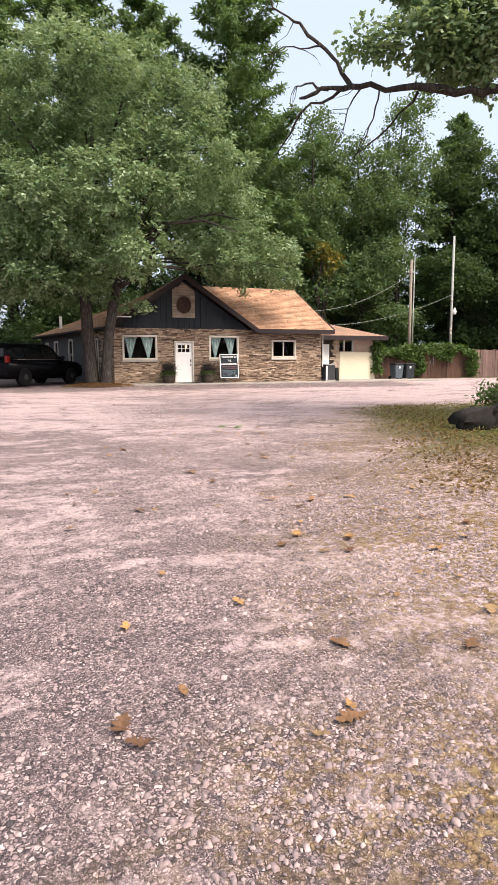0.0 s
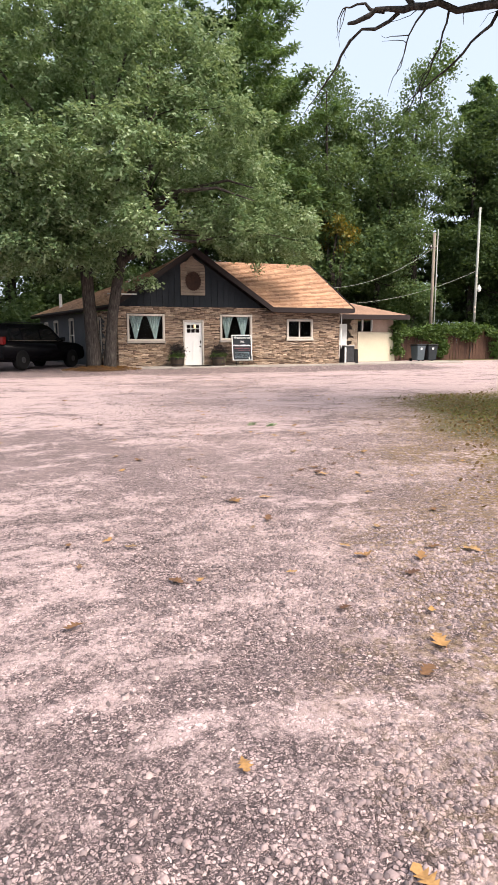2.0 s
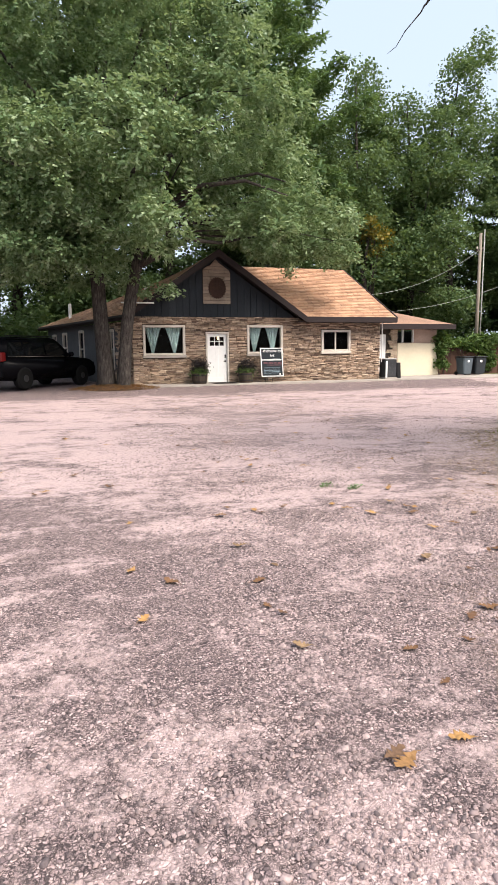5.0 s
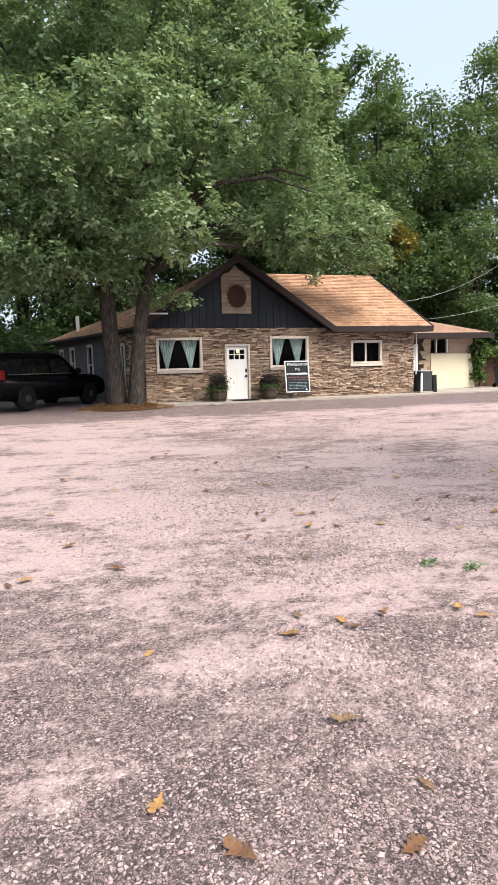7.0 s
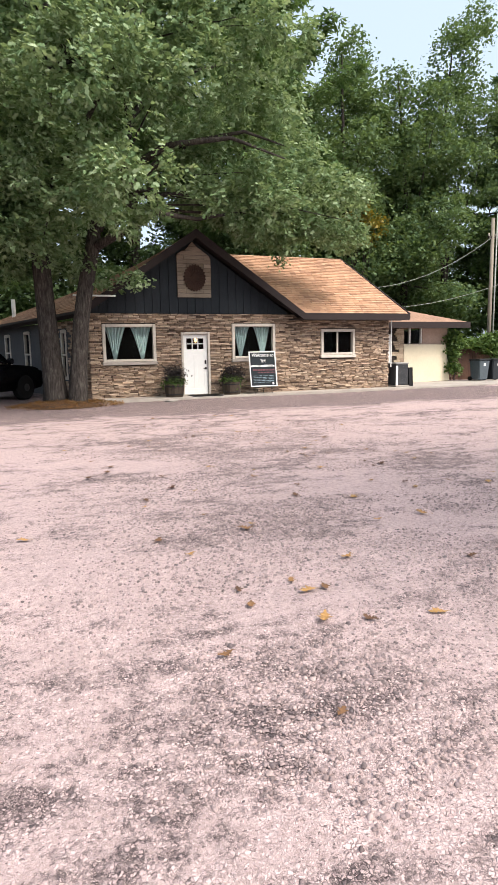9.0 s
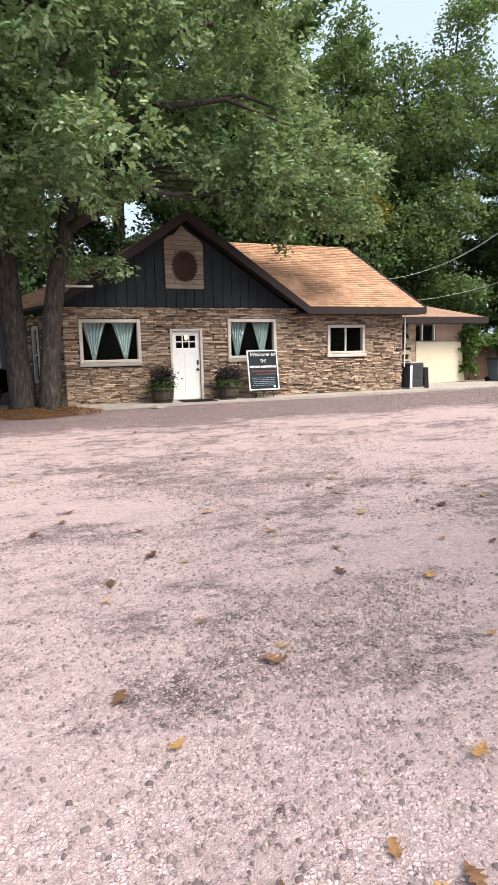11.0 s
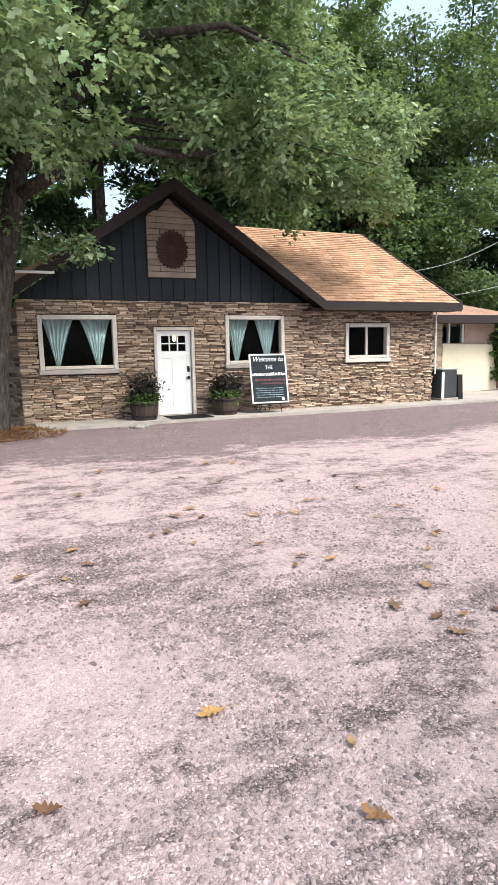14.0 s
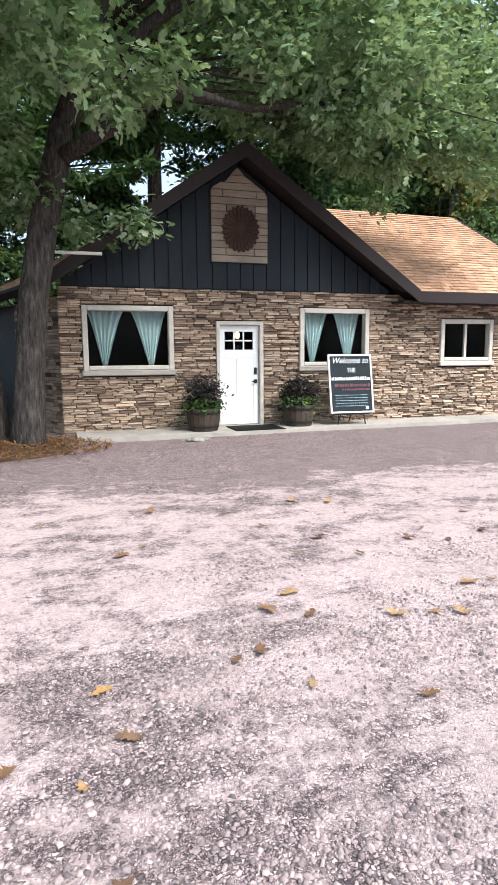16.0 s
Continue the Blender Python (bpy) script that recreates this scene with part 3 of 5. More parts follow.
# concrete apron and door mat
bm = prism(bmesh.new(), [(-2.75, -1.12), (1.2, -1.06), (8.2, -0.8), (15.2, -0.5), (16.5, 2.0), (16.0, 2.6), (14.0, 2.4), (8.1, 2.4), (8.0, 0.0), (-2.75, 0.0)], -0.2, 0.095, "z")
tagged(part("pavement", bm, M_concrete), "worn concrete apron along the house front", "pavement", kind="structure")
mat = empty("door_mat", pose(0.62, -0.62, 0.096), "black rubber door mat on the concrete apron", "mat")
part("mat_body", B(-0.5, 0.5, -0.38, 0.38, 0.0, 0.015, bevel=0.006), M_rubber, mat)
for i in range(12):
    part("rib", B(-0.46 + i * 0.08, -0.42 + i * 0.08, -0.34, 0.34, 0.016, 0.02), M_rubber, mat)

# annex
annex = empty("annex", pose(0, 0, 0), "low annex with hipped tan roof and cream door panel", "outbuilding")
M_palestone = pieces("pale_tan_stone", [(0.42, 0.33, 0.24), (0.56, 0.45, 0.33), (0.48, 0.37, 0.27), (0.3, 0.22, 0.16)], grain=30, bump=0.5)
M_annexroof = pieces("brown_shingles", [(0.27, 0.165, 0.115), (0.33, 0.205, 0.145)], 0.9, 60, 0.5, dark=0.6)
M_cream = plain("cream_panel", (0.63, 0.56, 0.42), 0.7, spread=0.1)
M_pinkwall = plain("pinkish_render", (0.40, 0.29, 0.24), 0.85)
part("wall", B(8.01, 10.1, 2.4, 2.6, -0.2, 2.4), M_mortar, annex)
part("wall", B(10.11, 12.6, 2.4, 2.6, -0.2, 1.75), M_pinkwall, annex)
part("wall", B(11.3, 12.6, 2.4, 2.6, 1.751, 2.4), M_pinkwall, annex)
part("wall", B(12.4, 12.6, 2.61, 7.0, -0.2, 2.4), M_grey, annex)
part("wall", B(8.01, 12.09, 6.8, 7.0, -0.2, 2.4), M_grey, annex)
part("door_panel", prism(bmesh.new(), [(10.35, 0.1), (11.55, 0.1), (12.72, 0.12), (12.62, 0.9), (12.45, 1.70), (10.33, 1.72)], 2.32, 2.38), M_cream, annex, "large cream sheet leaning on the wall")
w = part("window", B(10.2, 11.28, 2.5, 2.51, 1.8, 2.35), M_glass, annex)
for a in (10.12, 10.65, 11.23):
    part("window_frame", B(a, a + 0.06, 2.42, 2.55, 1.76, 2.4), M_white, w)
dr = part("side_door", B(9.22, 9.66, 2.33, 2.38, 0.3, 2.15), M_white, annex, "narrow white side door")
part("roof", slab(bmesh.new(), [(7.9, 1.6, 2.62), (13.1, 1.6, 2.62), (9.2, 4.8, 3.75), (7.9, 4.8, 3.75)], 0.12), M_annexroof, annex)
part("roof", slab(bmesh.new(), [(13.1, 1.605, 2.62), (13.1, 7.5, 2.62), (9.205, 4.8, 3.75)], 0.12), M_annexroof, annex)
part("fascia", B(8.6, 13.12, 1.54, 1.59, 2.38, 2.63), M_fascia, annex)
part("soffit", B(8.02, 13.0, 1.6, 2.39, 2.42, 2.45), M_fascia, annex)
rnd = random.Random(11)
for j in range(26):
    x = 8.02
    while x < 10.28:
        wd = min(0.15 + 0.3 * rnd.random(), 10.32 - x)
        if not (x + wd > 9.2 and x < 9.68):
            part("stone", B(x + .004, x + wd - .004, 2.345 - 0.02 * rnd.random(), 2.398, 0.1 + j * 0.088, 0.18 + j * 0.088), M_palestone, annex)
        x += wd

# ---- trees ----
def leaves(name, centers, size, material, parent, up=0.35, aspect=0.45, seed=1, label="", simple=False):
    """One crown mesh of many single leaves: a folded blade at each place."""
    rs = np.random.RandomState(seed)
    c = np.asarray(centers, dtype=np.float32)
    n = len(c)
    d = rs.normal(size=(n, 3)).astype(np.float32)
    d[:, 2] = d[:, 2] * 0.6 - 0.15
    d /= np.linalg.norm(d, axis=1)[:, None]
    e = rs.normal(size=(n, 3)).astype(np.float32)
    e[:, 2] *= up
    e -= d * (e * d).sum(1)[:, None]
    e /= np.linalg.norm(e, axis=1)[:, None]
    f = np.cross(d, e)
    s = (size * (0.65 + 0.7 * rs.rand(n))).astype(np.float32)[:, None]
    w = s * aspect
    k = 4 if simple else 6
    v = np.empty((n, k, 3), dtype=np.float32)
    v[:, 0] = c
    if simple:
        v[:, 1] = c + d * s * 0.5 + e * w * 0.55 + f * s * 0.1
        v[:, 2] = c + d * s
        v[:, 3] = c + d * s * 0.5 - e * w * 0.55 + f * s * 0.1
        order = [0, 1, 2, 3]
    else:
        v[:, 1] = c + d * s * 0.35 + e * w * 0.5 + f * s * 0.08
        v[:, 2] = c + d * s * 0.72 + e * w * 0.36 + f * s * 0.06
        v[:, 3] = c + d * s
        v[:, 4] = c + d * s * 0.72 - e * w * 0.36 + f * s * 0.06
        v[:, 5] = c + d * s * 0.35 - e * w * 0.5 + f * s * 0.08
        order = [0, 1, 2, 3, 0, 3, 4, 5]
    idx = (np.arange(n, dtype=np.int32)[:, None] * k + np.array(order, dtype=np.int32)[None]).ravel()
    me = bpy.data.meshes.new(name)
    me.vertices.add(n * k)
    me.vertices.foreach_set("co", v.ravel())
    me.loops.add(len(idx))
    me.loops.foreach_set("vertex_index", idx)
    me.polygons.add(len(idx) // 4)
    me.polygons.foreach_set("loop_start", np.arange(0, len(idx), 4, dtype=np.int32))
    me.update(calc_edges=True)
    me.materials.append(material)
    ob = new(name, me)
    ob.parent = parent
    return tagged(ob, label)


def clumps(lobes, count, per, spread, seed, shell=0.45, flat=0.6):
    """Leaf places: sprays spread through lobes (x, y, z, rx, ry, rz), thicker towards the outside."""
    rs = np.random.RandomState(seed)
    vol = np.array([l[3] * l[4] * l[5] for l in lobes]) ** 0.75
    out, mids = [], []
    for l, k in zip(lobes, np.round(count * vol / vol.sum()).astype(int)):
        d = rs.normal(size=(k, 3))
        d /= np.linalg.norm(d, axis=1)[:, None]
        r = (shell + (1 - shell) * rs.rand(k)) ** 0.6
        m = np.array(l[:3]) + d * r[:, None] * np.array(l[3:])
        mids.append(m)
        sz = spread * (0.6 + 0.8 * rs.rand(k))
        p = rs.normal(size=(k, per, 3)) * np.array([1, 1, flat]) * sz[:, None, None] * 0.55
        p[:, :, 2] -= 0.25 * (p[:, :, 0] ** 2 + p[:, :, 1] ** 2) / sz[:, None]
        out.append((m[:, None, :] + p).reshape(-1, 3))
    return np.concatenate(out), np.concatenate(mids)


def sprays(name, lobes, count, per, size, material, parent, seed, label="", full=-0.12):
    """A crown of leaf rosettes: at each twig end lobed leaves fan out and droop, their faces turned up and outwards."""
    rs = np.random.RandomState(seed)
    vol = np.array([l[3] * l[4] * l[5] for l in lobes]) ** 0.7
    mids, outs = [], []
    for l, k in zip(lobes, np.round(count * vol / vol.sum()).astype(int)):
        d = rs.normal(size=(k, 3))
        d /= np.linalg.norm(d, axis=1)[:, None]
        r = (0.35 + 0.65 * rs.rand(k)) ** 0.5
        mids.append(np.array(l[:3]) + d * r[:, None] * np.array(l[3:]))
        outs.append(d)
    mids, outs = np.concatenate(mids), np.concatenate(outs)
    # sprays leave hollows between them
    keep = np.array([noise.noise(Vector(p) * 0.75) + 0.5 * noise.noise(Vector(p) * 1.9) for p in mids]) > full
    mids, outs = mids[keep], outs[keep]
    n = len(mids) * per
    c = np.repeat(mids, per, 0)
    o = np.repeat(outs, per, 0) * np.array([1, 1, 0.5])
    d = rs.normal(size=(n, 3)) * np.array([1, 1, 0.45]) + o * 0.9 + np.array([0, 0, -0.25])
    d /= np.linalg.norm(d, axis=1)[:, None]
    c = c + d * size * 0.5 * rs.rand(n, 1) + rs.normal(size=(n, 3)) * size * 0.55
    nr = rs.normal(size=(n, 3)) * 0.5 + o * 0.5 + np.array([0, 0, 0.8])
    e = np.cross(nr, d)
    e /= np.linalg.norm(e, axis=1)[:, None]
    f = np.cross(d, e)
    s = size * (0.65 + 0.7 * rs.rand(n, 1))
    w = s * 0.29
    v = np.empty((n, 8, 3), dtype=np.float32)
    v[:, 0] = c
    for i, (a, b, lift) in enumerate(((0.34, 0.95, 0.06), (0.5, 0.4, 0.03), (0.72, 0.9, 0.02))):
        v[:, 1 + i] = c + d * s * a + e * w * b + f * s * lift
        v[:, 7 - i] = c + d * s * a - e * w * b + f * s * lift
    v[:, 4] = c + d * s - f * s * 0.12
    idx = (np.arange(n, dtype=np.int32)[:, None] * 8 + np.array([0, 1, 2, 0, 2, 6, 0, 6, 7, 2, 3, 4, 2, 4, 6, 4, 5, 6], dtype=np.int32)[None]).ravel()
    me = bpy.data.meshes.new(name)
    me.vertices.add(n * 8)
    me.vertices.foreach_set("co", v.ravel())
    me.loops.add(len(idx))
    me.loops.foreach_set("vertex_index", idx)
    me.polygons.add(len(idx) // 3)
    me.polygons.foreach_set("loop_start", np.arange(0, len(idx), 3, dtype=np.int32))
    me.update(calc_edges=True)
    me.materials.append(material)
    ob = new(name, me)
    ob.parent = parent
    tagged(ob, label)
    return mids


def limbs_to(bm, start, mids, picks, r0, seed):
    rnd = random.Random(seed)
    start = Vector(start)
    for k in picks:
        e = Vector(mids[k])
        mid = start.lerp(e, 0.5) + Vector((rnd.uniform(-.4, .4), rnd.uniform(-.4, .4), rnd.uniform(0.0, .5)))
        q = start.lerp(mid, 0.5) + Vector((0, 0, rnd.uniform(-.1, .3)))
        tube(bm, [start, q, mid, mid.lerp(e, 0.5) + Vector((rnd.uniform(-.2, .2), 0, rnd.uniform(-.1, .2))), e], [r0, r0 * 0.75, r0 * 0.5, r0 * 0.28, 0.012], 6, rough=0.2)


def oak():
    t = empty("oak_tree", pose(-3.4, -1.4, 0.1), "large two-trunked oak with spreading green crown beside the house", "tree")
    t.matrix_world = pose(0, 0, 0)
    bm = bmesh.new()
    tube(bm, [(-3.55, -1.65, -0.1), (-3.52, -1.65, 0.3), (-3.44, -1.66, 1.3), (-3.32, -1.66, 2.4), (-3.13, -1.62, 3.4), (-2.9, -1.5, 4.4), (-2.75, -1.4, 5.1)],
         [0.36, 0.27, 0.235, 0.22, 0.21, 0.21, 0.17], 18, rough=0.18)
    tr = part("trunk", bm, M_bark, t, "", True)
    bm = bmesh.new()
    tube(bm, [(-4.12, -1.3, -0.1), (-4.12, -1.3, 0.3), (-4.17, -1.3, 1.3), (-4.24, -1.25, 2.8), (-4.3, -1.1, 4.5), (-4.0, -0.9, 6.5), (-3.8, -0.7, 9.0), (-3.6, -0.5, 12.5)],
         [0.44, 0.33, 0.28, 0.26, 0.24, 0.2, 0.15, 0.05], 18, rough=0.18)
    tl = part("trunk", bm, M_bark, t, "", True)
    def limb(*pts, r=0.16, p=tr):
        b = bmesh.new()
        k = len(pts)
        tube(b, pts, [r * (1 - 0.85 * i / (k - 1)) for i in range(k)], 10, rough=0.25)
        part("limb", b, M_bark, p, "", True)
    limb((-2.88, -1.5, 4.5), (-2.35, -1.9, 4.75), (-1.8, -2.2, 5.0), (-1.2, -2.4, 5.4), (-0.6, -2.3, 5.35), (0.1, -2.1, 5.35), (1.2, -2.0, 5.6), (2.6, -1.6, 5.8), r=0.14)
    limb((-2.75, -1.4, 5.05), (-2.3, -1.2, 6.2), (-1.7, -0.8, 7.6), (-1.3, 0.2, 8.8), (-0.4, 0.8, 9.9), (0.9, 1.0, 10.7), (2.6, 0.6, 11.2), r=0.2)
    limb((-1.4, 0.0, 8.6), (-1.5, -0.2, 10.4), (-1.3, -0.4, 12.5), (-1.0, -0.3, 14.5), r=0.12)
    limb((-2.2, -1.1, 6.5), (-0.8, -2.4, 7.2), (0.8, -3.2, 7.3), (2.4, -3.2, 6.9), r=0.13)
    limb((-2.6, -1.3, 5.6), (-1.4, -1.6, 6.6), (0.0, -2.0, 7.5), (1.6, -2.1, 7.9), (3.2, -1.8, 7.7), r=0.13)
    limb((-4.02, -1.1, 4.8), (-5.2, -2.0, 6.2), (-6.8, -2.8, 7.4), (-8.6, -3.0, 8.2), r=0.13, p=tl)
    limb((-4.0, -0.95, 6.0), (-3.2, -2.2, 7.2), (-2.4, -3.6, 8.4), (-1.8, -4.6, 9.4), r=0.11, p=tl)
    limb((-3.9, -0.85, 7.5), (-5.2, -0.6, 9.4), (-6.8, -0.5, 11.2), (-8.0, -0.6, 12.8), r=0.12, p=tl)
    limb((-3.85, -0.7, 8.6), (-3.0, -1.5, 10.5), (-2.4, -2.0, 12.5), (-2.0, -2.2, 14.0), r=0.1, p=tl)
    lobes = [(1.9, -2.3, 5.75, 1.5, 1.3, 0.75), (3.4, -1.2, 5.35, 1.5, 1.0, 0.6), (-4.3, -1.0, 12.6, 3.6, 3.6, 3.2), (-1.2, -0.6, 12.3, 2.9, 3.2, 2.8), (-8.2, -1.0, 10.8, 3.6, 3.4, 3.2), (-0.2, -1.4, 9.3, 3.1, 3.2, 1.9), (2.2, 0.2, 8.3, 2.2, 2.6, 1.7),
             (3.0, -0.8, 6.4, 2.3, 2.4, 1.1), (0.9, -0.6, 7.0, 2.2, 1.7, 1.0), (4.5, -0.4, 5.8, 1.2, 1.6, 0.8), (-3.6, -4.2, 7.4, 2.3, 2.0, 2.0), (-2.7, -4.3, 5.6, 1.5, 1.3, 0.9),
             (-6.6, -3.2, 7.2, 2.5, 2.2, 1.8), (-6.2, -2.6, 4.9, 2.2, 1.6, 1.0), (-9.5, -1.6, 7.2, 3.0, 2.6, 2.4), (-9.6, -1.0, 4.6, 2.2, 2.0, 1.2), (-4.6, -0.2, 8.2, 2.6, 2.6, 2.4), (-1.9, -0.9, 3.75, 0.55, 0.5, 0.22), (-3.4, -1.1, 3.9, 0.8, 0.5, 0.35)]
    lobes += [(-4.5, -2.5, 4.7, 1.5, 0.8, 0.6), (-2.9, -3.0, 5.3, 1.3, 0.8, 0.55), (-3.6, -2.6, 5.9, 1.3, 0.8, 0.6), (-5.4, -0.4, 4.3, 1.2, 0.8, 0.6)]
    lobes += [(-5.0, -2.9, 4.9, 1.3, 0.8, 0.6), (-5.9, -2.5, 4.5, 1.5, 1.0, 0.6), (-7.8, -2.0, 4.4, 1.6, 1.0, 0.7), (-5.2, -3.6, 5.8, 1.4, 1.0, 0.7), (4.9, -0.9, 5.35, 1.0, 1.0, 0.5), (5.3, -0.6, 6.2, 0.9, 1.2, 0.7), (0.7, -1.8, 5.95, 1.3, 0.9, 0.45), (2.2, -1.4, 5.3, 1.3, 0.8, 0.4)]
    rl = random.Random(14)
    for l in list(lobes):
        # smaller tufts standing out of each mass of foliage
        for k in range(int(3 + l[3] * 2.2)):
            d = Vector((rl.gauss(0, 1), rl.gauss(0, 1) - 0.5, rl.gauss(0, 0.8))).normalized()
            lobes.append((l[0] + d.x * l[3] * 1.0, l[1] + d.y * l[4] * 1.0, l[2] + d.z * l[5], 0.34 * l[3] + 0.2, 0.34 * l[4] + 0.2, 0.22 * l[5] + 0.14))
    mids = sprays("crown", lobes, 15500, 14, 0.165, M_oak, t, 4, "dense grey-green oak foliage")
    rs = np.random.RandomState(8)
    tw = rs.normal(size=(70, 3)) * np.array([0.13, 0.1, 0.12]) + np.array([3.72, 0.2, 4.62])
    tagged(leaves("leaf_spray", tw, 0.15, M_oak, t, seed=5), kind="stuff")
    bm = bmesh.new()
    tube(bm, [(3.4, -0.6, 5.9), (3.6, -0.1, 5.2), (3.72, 0.2, 4.65)], [0.02, 0.014, 0.006], 5)
    part("twig", bm, M_bark, t)
    for st, lim, p in (((-2.5, -1.2, 5.8), lambda m: m[0] > -3 and m[2] < 9, tr), ((-4.0, -0.9, 6.2), lambda m: m[0] < -3 and m[2] < 9, tl), ((-3.7, -0.6, 9.5), lambda m: m[2] > 9, tl)):
        ids = [i for i in range(len(mids)) if lim(mids[i])]
        for q, i in enumerate(random.Random(6).sample(ids, min(12, len(ids)))):
            bm = bmesh.new()
            limbs_to(bm, st, mids, [i], 0.055, 9 + q)
            part("branch", bm, M_bark, p)


oak()


def broadleaf(name, x, y, h, w, seed, material, size=0.22, n=740, low=0.12, label="tall leafy green woodland tree"):
    rnd = random.Random(seed)
    t = empty(name, pose(x, y, gz(x, y) - 0.1), label, "tree", "woodland behind the house")
    bm = bmesh.new()
    tube(bm, [(0, 0, 0), (0.1, 0, h * 0.3), (rnd.uniform(-.4, .4), 0.1, h * 0.6), (rnd.uniform(-.6, .6), 0, h * 0.95)], [0.28, 0.22, 0.14, 0.03], 9, rough=0.2)
    lobes = []
    for k in range(11):
        q = low + (1 - low) * (k + 0.5) / 11
        rr = w * (0.45 + 0.55 * math.sin(math.pi * min(1, 0.25 + q * 0.8)))
        a = rnd.uniform(0, 6.28)
        o = rr * 0.5
        lobes.append((o * math.cos(a), o * math.sin(a), h * q, rr * rnd.uniform(0.45, 0.7), rr * rnd.uniform(0.45, 0.7), h * rnd.uniform(0.06, 0.11)))
    pts, mids = clumps(lobes, n, 46, w * 0.14, seed)
    leaves("crown", pts, size, material, t, seed=seed, aspect=0.6, simple=True)
    limbs_to(bm, (0.05, 0, h * 0.3), mids, rnd.sample(range(len(mids)), 14), 0.07, seed)
    part("trunk", bm, M_bark, t)
    return t


def pine(name, x, y, h, w, seed, bare=0.25, n=None, label="tall white pine with layered feathery boughs"):
    rnd = random.Random(seed)
    t = empty(name, pose(x, y, gz(x, y) - 0.1), label, "tree", "pines behind the house")
    bm = bmesh.new()
    tube(bm, [(0, 0, 0), (0.1, 0, h * 0.4), (0, 0.1, h * 0.75), (0.05, 0, h)], [0.38, 0.28, 0.15, 0.02], 9, rough=0.15)
    part("trunk", bm, M_bark, t)
    rs = np.random.RandomState(seed)
    out = []
    bm = bmesh.new()
    z = h * bare
    while z < h * 0.99:
        q = (z - h * bare) / (h * (1 - bare))
        reach = w * (1 - q) ** 0.7 * (0.55 + 0.45 * min(1, q * 4 + 0.4)) + 0.35
        for k in range(6):
            a = rnd.uniform(0, 6.28)
            L = reach * rnd.uniform(0.65, 1.1)
            d = np.array([math.cos(a), math.sin(a), 0.0])
            tip = d * L + np.array([0, 0, z + L * rnd.uniform(0.0, 0.35)])
            tube(bm, [(0, 0, z), tuple(d * L * 0.5 + np.array([0, 0, z + 0.02 * L])), tuple(tip)], [0.06, 0.035, 0.008], 4)
            m = int(40 + 120 * L)
            s = rs.rand(m) ** 0.7
            side = np.array([-d[1], d[0], 0])
            p = np.outer(s, tip - np.array([0, 0, z])) + np.array([0, 0, z])
            p[:, 2] -= L * 0.12 * np.sin(s * 3.1)
            p += np.outer(rs.normal(size=m) * 0.13 * L * (1.15 - s * 0.6), side)
            p[:, 2] += rs.normal(size=m) * 0.09 - 0.05
            out.append(p)
        z += h * 0.036 * rnd.uniform(0.8, 1.5)
    tagged(part("bough_frame", bm, M_bark, t), kind="stuff")
    leaves("crown", np.concatenate(out), 0.42, M_pine, t, up=0.8, aspect=0.24, seed=seed, simple=True)
    return t


# tall pines behind and beside the oak
pine("white_pine", 6.9, 13.0, 30.5, 7.4, 21)
pine("white_pine", 1.0, 14.0, 27.5, 6.0, 29, 0.37)
pine("white_pine", -3.6, 14.5, 28.5, 6.5, 22, 0.3)
pine("white_pine", -8.0, 13.0, 27.0, 6.5, 23)
pine("white_pine", -14.5, 15.0, 24.0, 5.0, 24, 0.1)
pine("white_pine", 27.0, 14.0, 21.0, 5.5, 25, 0.15)
pine("white_pine", 21.5, 19.0, 17.0, 4.5, 26, 0.1)
pine("white_pine", 32.0, 8.0, 20.0, 5.0, 28, 0.1)
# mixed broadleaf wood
# M_dark trees carry the wood's deep shade as leaf colour
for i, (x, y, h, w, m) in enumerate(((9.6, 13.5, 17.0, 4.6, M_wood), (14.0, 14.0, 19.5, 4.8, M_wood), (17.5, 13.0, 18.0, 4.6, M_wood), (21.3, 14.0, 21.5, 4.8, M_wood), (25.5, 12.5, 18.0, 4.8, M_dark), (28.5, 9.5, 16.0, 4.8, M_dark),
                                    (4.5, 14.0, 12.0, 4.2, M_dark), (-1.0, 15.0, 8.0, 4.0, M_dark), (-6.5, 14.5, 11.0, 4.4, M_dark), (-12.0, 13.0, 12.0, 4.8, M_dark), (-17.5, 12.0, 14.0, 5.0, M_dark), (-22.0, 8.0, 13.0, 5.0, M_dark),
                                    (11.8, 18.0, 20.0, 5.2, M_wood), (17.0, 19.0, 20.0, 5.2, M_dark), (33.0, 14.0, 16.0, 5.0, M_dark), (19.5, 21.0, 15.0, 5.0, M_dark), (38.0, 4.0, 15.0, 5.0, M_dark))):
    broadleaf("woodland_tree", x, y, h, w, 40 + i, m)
broadleaf("turning_tree", 13.0, 10.8, 9.7, 2.6, 71, M_gold, 0.2, 26, 0.8, "small tree with yellow autumn leaves")


